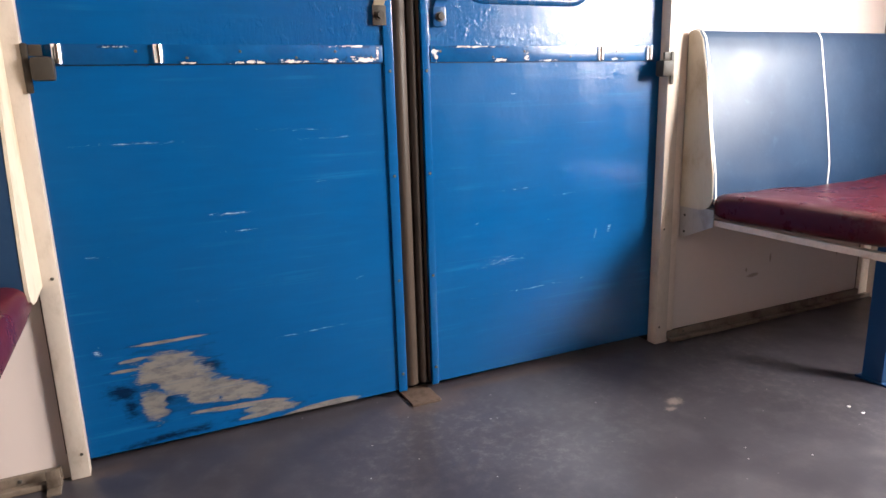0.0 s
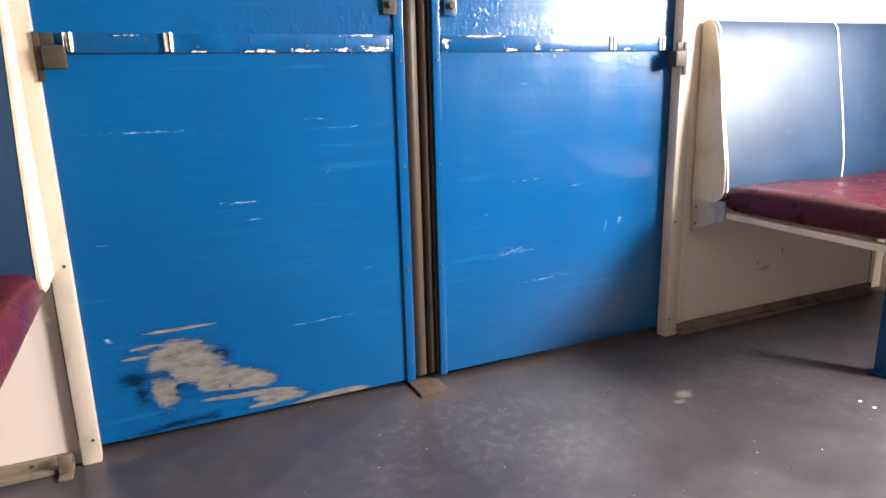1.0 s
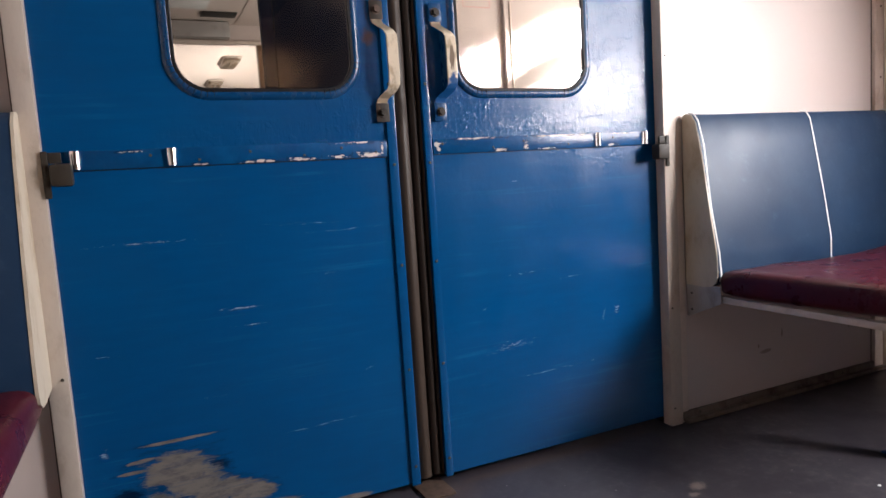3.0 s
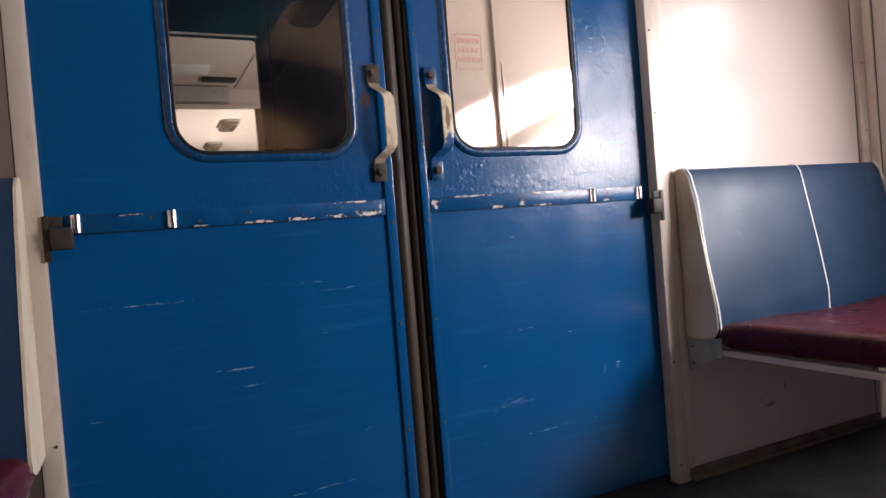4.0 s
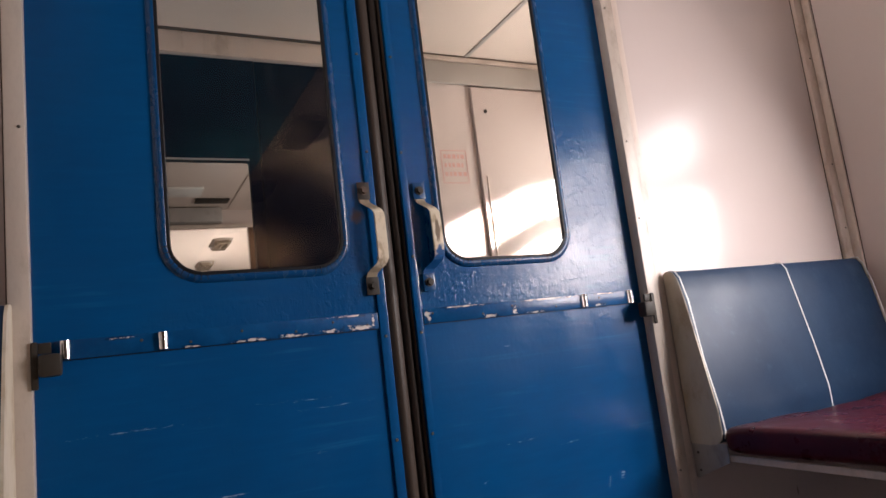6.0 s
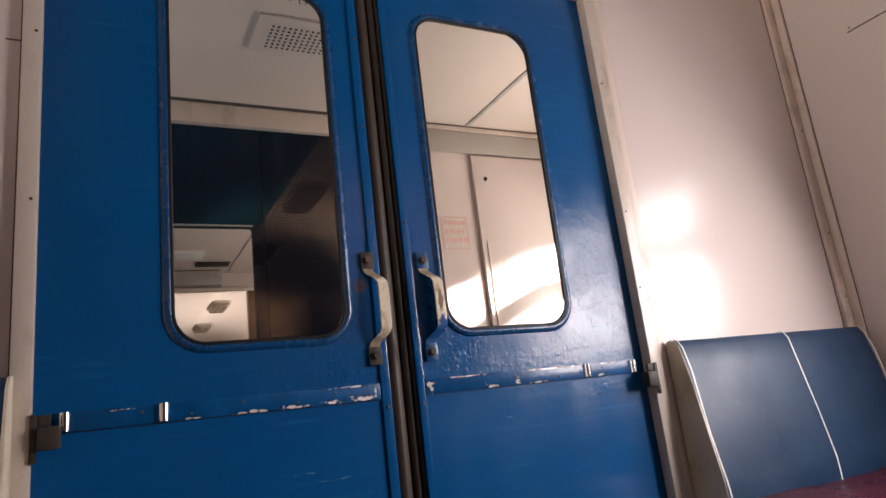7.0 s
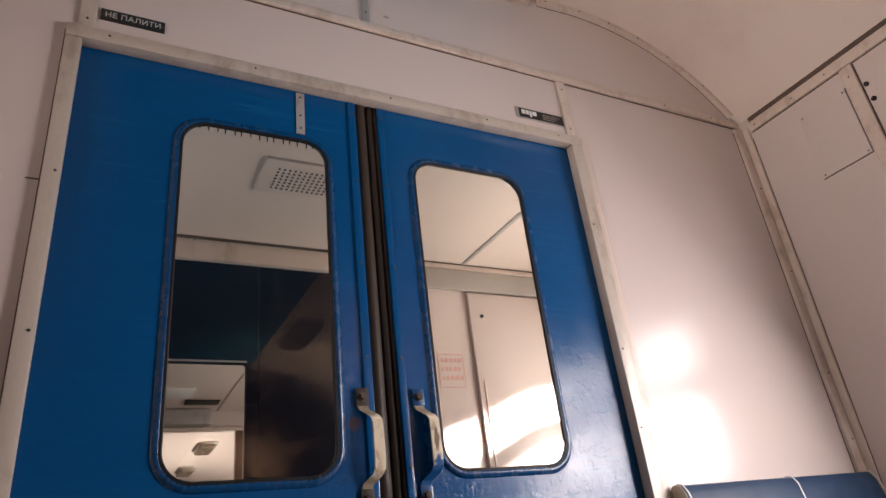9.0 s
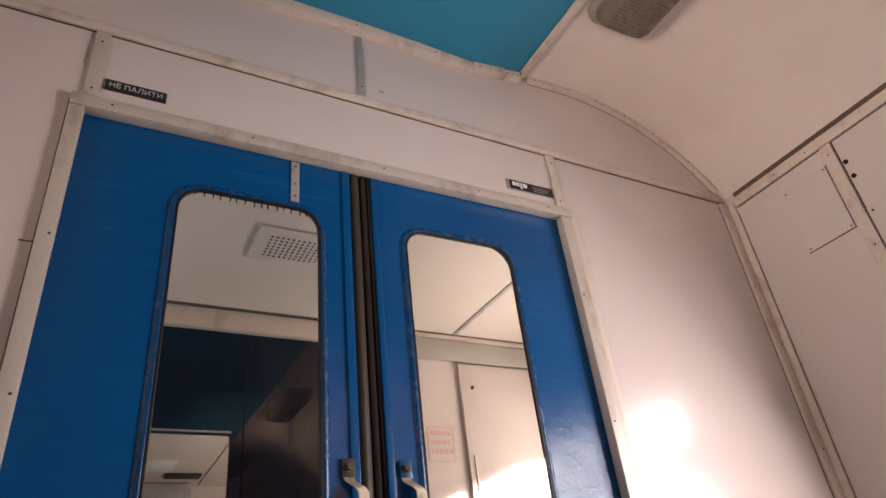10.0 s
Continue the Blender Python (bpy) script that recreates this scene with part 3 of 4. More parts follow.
ceiling_strip(-0.448, 0.448, 0.046, 0.026)
for side in (-1, 1):
    ceiling_strip(*sorted((side * 0.451, side * 0.585)), 0.034, 0.030)
    ceiling_strip(*sorted((side * 0.588, side * 0.660)), 0.040, 0.024)
    us = [0.03 + 0.90 * k / 24 for k in range(25)]
    rings = []
    for u in us:
        x, z = XC + side * (HALF + u), vault_z(u) - 0.001
        slope = (vault_z(u + 0.01) - vault_z(u - 0.01)) / 0.02
        nx, nz = side * slope, -1.0
        ln = math.hypot(nx, nz)
        nx, nz = nx / ln * 0.024, nz / ln * 0.024
        ya, yb = Y_WALL - 0.018, Y_WALL - 0.001
        rings.append([(x, ya, z), (x, yb, z), (x + nx, yb, z + nz), (x + nx * 0.8, ya, z + nz * 0.8)])
    dark = [[(a[0], Y_WALL - 0.0009, a[2]), (a[0], Y_WALL + 0.002, a[2]), (q[0] + (q[0] - a[0]) * 0.13, Y_WALL + 0.002, q[2] + (q[2] - a[2]) * 0.13),
             (q[0] + (q[0] - a[0]) * 0.13, Y_WALL - 0.0009, q[2] + (q[2] - a[2]) * 0.13)] for a, _, q, _ in rings]
    bm = sweep(bmesh.new(), rings)
    spots = [(XC + side * (HALF + u), Y_WALL - 0.019, vault_z(u) - 0.012) for u in (0.06, 0.22, 0.36, 0.50, 0.64, 0.80)]
    vt = trim("trim_vault", bm, spots, "cream cover strip curved along the ceiling vault")
    part("joint", sweep(bmesh.new(), dark), M_JOINT, vt, "dark grimy joint line")
    xe = XC + side * HALF
    bm = box(bmesh.new(), xe - 0.016, xe + 0.016, BACK, Y_WALL - 0.03, 2.552, 2.5625, 0.002)
    trim("trim_edge", bm, [(xe, y, 2.5515) for y in (-0.5, -1.1, -1.7)], "cream strip between blue and cream ceiling panels", None, (0, 0, -1))
    # upright in the corner and the strip along the top of the side wall
    x = XR if side > 0 else XL
    bm = bmesh.new()
    box(bm, min(x - side * 0.048, x), max(x - side * 0.048, x), Y_WALL - 0.014, Y_WALL - 0.001, 0.0, 2.18, 0.003)
    box(bm, min(x - side * 0.010, x), max(x - side * 0.010, x), Y_WALL - 0.042, Y_WALL - 0.0145, 0.0, 2.17, 0.003)
    tc = trim("trim_corner", bm, [(x - side * 0.022, Y_WALL - 0.0145, z) for z in (0.95, 1.17, 1.55, 1.90)], "cream metal angle in the wall corner")
    joint(tc, *sorted((x - side * 0.0505, x - side * 0.012)), Y_WALL - 0.0009, Y_WALL + 0.002, 0.0, 2.165)
    joint(tc, *sorted((x - side * 0.0011, x + side * 0.002)), Y_WALL - 0.0445, Y_WALL - 0.02, 0.0, 2.12)
    bm = box(bmesh.new(), min(x - side * 0.010, x), max(x - side * 0.010, x), -3.0, Y_WALL - 0.045, 2.146, 2.188, 0.002)
    top = trim("trim_top", bm, [(x - side * 0.0105, y, 2.166) for y in (-0.09, -0.26, -0.40)], "cream metal strip along the top of the side wall", None, (-side, 0, 0))
    joint(top, *sorted((x - side * 0.0012, x + side * 0.002)), -1.5, Y_WALL - 0.05, 2.142, 2.222)
    bm = box(bmesh.new(), min(x - side * 0.009, x), max(x - side * 0.009, x), -0.490, -0.447, 0.0, 2.144, 0.002)
    up = trim("trim_upright", bm, [(x - side * 0.0095, -0.469, z) for z in (2.10, 1.72, 1.40)], "cream upright cover strip on the side wall", None, (-side, 0, 0))

    joint(up, *sorted((x - side * 0.0011, x + side * 0.002)), -0.4955, -0.444, 0.0, 2.141)

# skirting of the partition
for x0, x1 in ((XL + 0.01, FX0 - 0.047), (FX1 + 0.047, XR - 0.01)):
    bm = box(bmesh.new(), x0, x1, Y_WALL - 0.012, Y_WALL - 0.001, 0.004, 0.030, 0.003)
    box(bm, x0, x1, Y_WALL - 0.030, Y_WALL - 0.0125, 0.001, 0.013, 0.003)
    xs = (x0 + 0.06, x0 + 0.345, x1 - 0.2) if x0 > 0 else (x1 - 0.07, x1 - 0.4)
    ob = single("baseboard", bm, M_BASE, ((x0 + x1) / 2, Y_WALL, 0), "dirty cream metal baseboard", "baseboard", kind="structure")
    screws(ob, [(x, Y_WALL - 0.0125, 0.020) for x in xs], r=0.0045)

# short open joint in the panelling beside the jamb
joint(wall, -0.738, FX0 - 0.035, Y_WALL - 0.0012, Y_WALL + 0.002, 1.531, 1.534)
# hatch and fittings on the side wall
h = thing("wall_hatch", (XR, -0.35, 1.80), "small cream inspection hatch screwed to the wall", "hatch")
p = part("cover", box(bmesh.new(), XR - 0.006, XR, -0.438, -0.257, 1.811, 2.074, 0.001), M_WALL, h)
joint(h, XR - 0.0010, XR + 0.002, -0.4402, -0.2548, 1.8084, 2.0766)
screws(p, [(XR - 0.0065, y, z) for y, z in ((-0.267, 1.821), (-0.428, 1.821), (-0.267, 2.064), (-0.428, 2.064))], (-1, 0, 0))
h = thing("wall_plate", (XR, -0.60, 1.62), "cream wall plate with a round coat hook base", "plate")
p = part("plate", box(bmesh.new(), XR - 0.010, XR, -0.68, -0.497, 1.60, 1.848, 0.003), M_WALL, h)
screws(p, [(XR - 0.0105, -0.513, 1.828), (XR - 0.0105, -0.513, 1.62)], (-1, 0, 0), 0.005)
part("hook_base", rod(bmesh.new(), (XR - 0.010, -0.575, 1.72), (XR - 0.035, -0.575, 1.72), 0.045, 0.036, 20), M_CREAM, h)
h = thing("wall_bolt", (XR, -0.507, 2.042), "dark bolt head in the side wall", "bolt", "wall bolts")
part("head", rod(bmesh.new(), (XR, -0.507, 2.042), (XR - 0.005, -0.507, 2.042), 0.0085), M_BLACK, h)
copy_thing(h, pose(XR, -0.509, 1.979))

# ---- the door frame ----
fr = thing("door_frame", (XC, Y_WALL, 0), "worn cream metal frame round the double doors", "door frame", kind="structure")
YF0, YF1 = Y_WALL - 0.016, Y_LEAF - 0.003
p = part("jamb", box(bmesh.new(), FX0 - 0.034, FX0, YF0, YF1, 0.0, FTOP - 0.009, 0.003), M_FRAME, fr)
screws(p, [(FX0 - 0.010, YF0 - 0.0005, z) for z in (0.05, 0.40, 1.2, 1.55)])
p = part("jamb", box(bmesh.new(), FX1, FX1 + 0.041, YF0, YF1, 0.0, FTOP - 0.009, 0.003), M_FRAME, fr)
screws(p, [(FX1 + 0.012, YF0 - 0.0005, z) for z in (0.05, 0.33, 1.0, 1.22, 1.62)])
p = part("head", box(bmesh.new(), FX0 - 0.034, FX1 + 0.043, YF0 - 0.002, YF1, FTOP - 0.008, FTOP + 0.028, 0.003), M_FRAME, fr)
screws(p, [(x, YF0 - 0.0025, FTOP + 0.012) for x in (-0.62, -0.28, 0.10, 0.42, 0.69)])
part("architrave", box(bmesh.new(), FX1 + 0.042, FX1 + 0.068, Y_WALL - 0.009, Y_WALL - 0.001, 0.0, FTOP + 0.02, 0.002), M_TRIM, fr, "flat cream strip beside the jamb")
joint(fr, FX0 - 0.0375, FX0 - 0.030, Y_WALL - 0.0009, Y_WALL + 0.002, 0.05, FTOP + 0.02)
joint(fr, FX0 - 0.034, FX1 + 0.037, Y_WALL - 0.0010, Y_WALL + 0.002, FTOP + 0.020, FTOP + 0.0298)
# added black strip: darkens the gap and stops vestibule light below the leaves
part("gap_shade", box(bmesh.new(), FX0 - 0.004, FX1 + 0.004, 0.046, 0.086, 0.0005, 0.035), M_BLACK, fr, "black strip added for the shade in the gap below the leaves")
part("liner", box(bmesh.new(), FX0 - 0.018, FX0 - 0.004, YF1 + 0.0005, 0.088, 0.0, FTOP), M_BLACK, fr)
part("liner", box(bmesh.new(), FX1 + 0.004, FX1 + 0.018, YF1 + 0.0005, 0.088, 0.0, FTOP), M_BLACK, fr)


# ---- the two door leaves ----
LEAF_Z0, LEAF_Z1 = 0.019, 1.932
WIN_Z0, WIN_Z1, WIN_R = 0.920, 1.757, 0.060


def door_leaf(name, x0, x1, w0, w1, meet, label):
    """meet: +1 where the leaf's meeting edge is at x1, -1 where it is at x0."""
    d = thing(name, ((x0 + x1) / 2, Y_LEAF, LEAF_Z0), label, "door", "double doors", "structure")
    part("leaf", holed_plate(bmesh.new(), (x0, x1, LEAF_Z0, LEAF_Z1), (w0 - 0.019, w1 + 0.019, WIN_Z0 - 0.019, WIN_Z1 + 0.019), WIN_R + 0.019, Y_LEAF, Y_LEAF + 0.026), M_DOOR, d)
    # meeting stile
    a, b = (x1 - 0.022, x1) if meet > 0 else (x0, x0 + 0.018)
    s = part("stile", box(bmesh.new(), a, b, Y_LEAF - 0.006, Y_LEAF - 0.0005, LEAF_Z0 - 0.004, LEAF_Z1 - 0.004, 0.002), M_DOOR, d)
    xm = b - 0.010 if meet > 0 else a + 0.010
    screws(s, [(xm, Y_LEAF - 0.0065, z) for z in (0.06, 0.29, 0.53, 0.755, 0.93, 1.18, 1.42, 1.66, 1.88)], r=0.004)
    # rubber round the pane, in three rounded steps
    rings = []
    for grow, y in ((0.0065, 0.004), (0.0065, -0.0055), (0.009, -0.0068), (0.014, -0.0062), (0.019, -0.004), (0.022, -0.0004)):
        rings.append(rounded(w0, w1, WIN_Z0, WIN_Z1, WIN_R, Y_LEAF + y, 9, grow))
    part("window_rubber", sweep(bmesh.new(), rings, True, False), M_RIM, d, "blue painted rubber window surround")
    rings = [rounded(w0, w1, WIN_Z0, WIN_Z1, WIN_R, Y_LEAF + y, 9, g) for g, y in ((0.004, 0.003), (-0.001, 0.002), (-0.001, -0.0045), (0.001, -0.0058), (0.0062, -0.0056), (0.0062, 0.0025))]
    part("bead", sweep(bmesh.new(), rings, True, False), M_BLACK, d, "black rubber bead")
    bm = bmesh.new()
    sweep(bm, [rounded(w0, w1, WIN_Z0, WIN_Z1, WIN_R, Y_LEAF + y, 9, -0.0022) for y in (-0.0040, 0.000)])
    p = part("pane", bm, M_GLASS, d, "clear scuffed glass pane")
    p.visible_shadow = False
    # cover strip at hip height with spring clips
    c0, c1 = (x0 + 0.045, a - 0.002) if meet > 0 else (b + 0.003, x1 - 0.028)
    st = part("cover_strip", box(bmesh.new(), c0, c1, Y_LEAF - 0.004, Y_LEAF - 0.0005, 0.773, 0.808, 0.001), M_STRIP, d, "chipped blue cover strip with bare edges")
    # thin black line along the strip's lower edge
    part("dark_line", box(bmesh.new(), c0, c1, Y_LEAF - 0.0012, Y_LEAF - 0.0004, 0.7714, 0.7728), M_BLACK, d, "thin black line under the cover strip")
    xs = (-0.50, -0.413, -0.315, -0.206, -0.125, -0.048) if meet > 0 else (0.113, 0.245, 0.33, 0.46, 0.60)
    screws(st, [(x, Y_LEAF - 0.0045, 0.796 - 0.012 * (i % 2)) for i, x in enumerate(xs)], r=0.003)
    for x in ((-0.627, -0.463) if meet > 0 else (0.550, 0.704)):
        bm = bmesh.new()
        rings = []
        for k in range(7):
            t = math.pi * k / 6
            rings.append([(x - 0.0095 * math.cos(t), Y_LEAF - 0.0045 - 0.009 * math.sin(t), z) for z in (0.775, 0.808)] +
                         [(x - 0.0060 * math.cos(t), Y_LEAF - 0.0045 - 0.0065 * math.sin(t), z) for z in (0.808, 0.775)])
        sweep(bm, rings)
        part("clip", bm, M_CHROME, d, "bright bent steel clip")
    return d


left = door_leaf("door_1", FX0 - 0.012, 0.002, -0.440, -0.090, 1, "blue enamelled sliding door leaf, paint kicked off low down")
right = door_leaf("door_2", 0.068, FX1 + 0.012, 0.168, 0.516, -1, "blue enamelled sliding door leaf with glossy scuffed paint")

# pads of chipped paint along the top of the older window rubber
bm = bmesh.new()
for k in range(17):
    x = -0.425 + 0.020 * k + random.uniform(-0.004, 0.004)
    box(bm, x, x + 0.0028, Y_LEAF - 0.0052, Y_LEAF - 0.0042, WIN_Z1 - 0.014 - random.uniform(0, 0.006), WIN_Z1 - 0.001)
tick = part("rubber_ribs", bm, M_BLACK, left, "short black ribs of the rubber's perished lip")
# notches of the rubber's outer lip round the lower corners
for leaf, w0, w1 in ((left, -0.440, -0.090), (right, 0.168, 0.516)):
    bm = bmesh.new()
    for cx, a0, a1 in ((w0 + WIN_R, 185, 275), (w1 - WIN_R, 268, 355)):
        for k in range(10):
            a = radians(a0 + (a1 - a0) * k / 9)
            for g0, g1 in ((0.022, 0.036),):
                p0 = Vector((cx + (WIN_R + g0 - 0.02) * math.cos(a), Y_LEAF - 0.0070, WIN_Z0 + WIN_R + (WIN_R + g0 - 0.02) * math.sin(a)))
                p1 = Vector((cx + (WIN_R + g1 - 0.02) * math.cos(a), Y_LEAF - 0.0050, WIN_Z0 + WIN_R + (WIN_R + g1 - 0.02) * math.sin(a)))
                rod(bm, p0, p1, 0.0011, None, 6)
    part("rubber_ribs", bm, M_BLACK, leaf, "dark notches round the rubber's corners")

# rubber seals between the leaves
def seal(parent, x0, x1, y0, bulge, material):
    rings = []
    for z in (0.022, 1.93):
        ring = []
        for k in range(9):
            t = k / 8
            ring.append((x0 + (x1 - x0) * t, y0 - bulge * math.sin(math.pi * t), z))
        ring += [(x1, y0 + 0.03, z), (x0, y0 + 0.03, z)]
        rings.append(ring)
    part("rubber_seal", sweep(bmesh.new(), rings), material, parent, "grimy brown rubber seal of the meeting edge")


seal(left, 0.0050, 0.0350, Y_LEAF + 0.007, 0.007, M_SEAL)
seal(right, 0.0430, 0.0630, Y_LEAF + 0.012, 0.006, M_RUBBER)
seal(right, 0.0634, 0.0660, Y_LEAF + 0.002, 0.002, M_SEAL)
part("backing", box(bmesh.new(), 0.0385, 0.0465, Y_LEAF + 0.030, Y_LEAF + 0.036, 0.02, 1.93), M_BLACK, right)


def handle(parent, x, lean, label):
    """A bent flat-bar pull handle bolted at both ends."""
    g = thing("pull_handle", (x, Y_LEAF, 0.85), label, "handle", "door pull handles")
    path = [(0, 1.105, 0.003), (0, 1.066, 0.003), (0.002, 1.058, 0.006), (lean * 0.018, 1.040, 0.026), (lean * 0.022, 1.030, 0.031), (lean * 0.022, 1.0, 0.033),
            (lean * 0.022, 0.950, 0.033), (lean * 0.022, 0.925, 0.031), (lean * 0.018, 0.914, 0.026), (0.002, 0.897, 0.006), (0, 0.889, 0.003), (0, 0.850, 0.003)]
    rings = []
    for i, (dx, z, out) in enumerate(path):
        w = 0.0125
        t = 0.0028
        nxt, prv = path[min(i + 1, len(path) - 1)], path[max(i - 1, 0)]
        dz, do = nxt[1] - prv[1], nxt[2] - prv[2]
        ln = math.hypot(dz, do)
        ny, nz = dz / ln * t, -do / ln * t
        y = Y_LEAF - 0.001 - out
        rings.append([(x + dx - w, y + ny, z + nz), (x + dx + w, y + ny, z + nz), (x + dx + w, y - ny, z - nz), (x + dx - w, y - ny, z - nz)])
    bm = sweep(bmesh.new(), rings)
    bmesh.ops.bevel(bm, geom=bm.edges[:], offset=0.0010, segments=1, affect="EDGES")
    part("bar", bm, M_HANDLE if x < 0 else M_HANDLE_BLUE, g, "painted bent flat bar")
    if x > 0:
        rings = [[(x + 0.0105 + a, Y_LEAF - y, z) for a in (0, 0.003) for y in ((0.001, d) if a == 0 else (d, 0.001))]
                 for z, d in ((0.902, 0.006), (0.916, 0.026), (0.930, 0.031), (1.025, 0.031), (1.038, 0.026), (1.052, 0.006))]
        part("side_flange", sweep(bmesh.new(), rings), M_RIM, g, "blue painted inner side of the handle")
    for z in (1.086, 0.868):
        part("foot", box(bmesh.new(), x - 0.015, x + 0.015, Y_LEAF - 0.0082, Y_LEAF - 0.0068, z - 0.020, z + 0.020, 0.0005), M_STEEL if x < 0 else M_RIM, g)
        bm = bmesh.new()
        rod(bm, (x, Y_LEAF - 0.008, z), (x, Y_LEAF - 0.010, z), 0.0105, None, 18)
        rod(bm, (x, Y_LEAF - 0.010, z), (x, Y_LEAF - 0.016, z), 0.0075, 0.0068, 6)
        part("bolt", bm, M_RUST if (x < 0 and z > 1) else M_STEEL, g)


handle(left, -0.027, 1, "cream painted steel pull handle with rusty bolts")
handle(right, 0.112, 1, "cream and blue painted steel pull handle, worn")

# little aluminium strip at the head of the leaf
bm = box(bmesh.new(), -0.165, -0.142, Y_LEAF - 0.004, Y_LEAF - 0.0005, 1.782, 1.915, 0.001)
p = part("latch_strip", bm, M_ALU, left, "narrow aluminium strip above the window")
screws(p, [(-0.1535, Y_LEAF - 0.0045, z) for z in (1.80, 1.84, 1.90)], r=0.0035)

# door stops on the jambs
def door_stop(x, side, z0):
    s = thing("door_stop", (x, YF0, z0), "grey cast steel door stop on the jamb", "door stop", "door stops")
    part("plate", box(bmesh.new(), min(x - side * 0.001, x + side * 0.010), max(x - side * 0.001, x + side * 0.010), YF0 - 0.005, YF0 - 0.0005, z0, z0 + 0.082, 0.003), M_STEEL, s)
    bm = box(bmesh.new(), min(x + side * 0.010, x + side * 0.046), max(x + side * 0.010, x + side * 0.046), YF0 - 0.017, YF0 + 0.014, z0 + 0.020, z0 + 0.060, 0.007)
    part("buffer", bm, M_STEEL, s, "rounded grey buffer block")
    part("tab", box(bmesh.new(), min(x + side * 0.010, x + side * 0.030), max(x + side * 0.010, x + side * 0.030), YF0 - 0.002, YF0 + 0.004, z0 + 0.061, z0 + 0.080, 0.001), M_STEEL, s)


door_stop(FX0, 1, 0.725)
door_stop(FX1 + 0.014, -1, 0.712)

# threshold plate under the seals
bm = box(bmesh.new(), -0.010, 0.062, -0.062, 0.03, 0.0, 0.006, 0.002)
single("threshold_plate", bm, M_RUST, (0.026, -0.02, 0), "rusty brown steel plate on the floor under the door seal", "plate")
c = thing("floor_clip", (FX0 - 0.062, -0.04, 0), "bent dirty metal clip on the baseboard", "clip")
bm = box(bmesh.new(), FX0 - 0.072, FX0 - 0.048, Y_WALL - 0.036, Y_WALL - 0.0305, 0.0, 0.040, 0.002)
box(bm, FX0 - 0.072, FX0 - 0.048, Y_WALL - 0.060, Y_WALL - 0.0365, 0.0, 0.006, 0.002)
part("bracket", bm, M_BASE, c)

# signs over the doors
def mesh_text(text, size, origin, material, parent, name):
    cu = bpy.data.curves.new("lettering", "FONT")
    cu.body, cu.size, cu.extrude, cu.align_x, cu.align_y = text, size, 0.0004, "CENTER", "CENTER"
    tmp = new("lettering_tmp", cu)
    dg = bpy.context.evaluated_depsgraph_get()
    me = bpy.data.meshes.new_from_object(tmp.evaluated_get(dg))
    bpy.data.objects.remove(tmp)
    me.transform(pose(*origin, 90, 0, 0))
    me.transform(Matrix.Translation(-ORIGIN[parent]))
    me.materials.clear()
    me.materials.append(material)
    ob = new(name, me)
    ob.parent = parent
    return ob


s = thing("no_smoking_sign", (-0.574, Y_WALL, 2.0), "black plate with silver letters НЕ ПАЛИТИ", "sign")
p = part("plate", box(bmesh.new(), -0.646, -0.502, Y_WALL - 0.004, Y_WALL - 0.0005, 1.996, 2.031, 0.001), M_SIGN, s)
mesh_text("НЕ ПАЛИТИ", 0.0215, (-0.574, Y_WALL - 0.0046, 2.0135), M_SIGNTEXT, s, "lettering")
screws(p, [(x, Y_WALL - 0.0045, 2.0135) for x in (-0.640, -0.508)])
s = thing("wall_sign", (0.643, Y_WALL, 2.0), "dark plate with pale worn lettering in a thin frame", "sign")
p = part("plate", box(bmesh.new(), 0.548, 0.738, Y_WALL - 0.003, Y_WALL - 0.0005, 1.990, 2.034, 0.001), M_ALU, s)
part("face", box(bmesh.new(), 0.560, 0.735, Y_WALL - 0.0045, Y_WALL - 0.0032, 1.995, 2.030), M_SIGN, s)
for i, (a, b, z0, z1) in enumerate(((0.570, 0.583, 2.008, 2.024), (0.586, 0.598, 2.008, 2.024), (0.601, 0.609, 2.000, 2.024), (0.612, 0.628, 2.008, 2.024))):
    part("bar", box(bmesh.new(), a, b, Y_WALL - 0.0054, Y_WALL - 0.0046, z0, z1), M_PIPING, s)
for k in range(3):
    part("bar", box(bmesh.new(), 0.652, 0.722 - 0.012 * k, Y_WALL - 0.0054, Y_WALL - 0.0046, 2.018 - 0.008 * k, 2.0205 - 0.008 * k), M_LAMPTRAY, s)


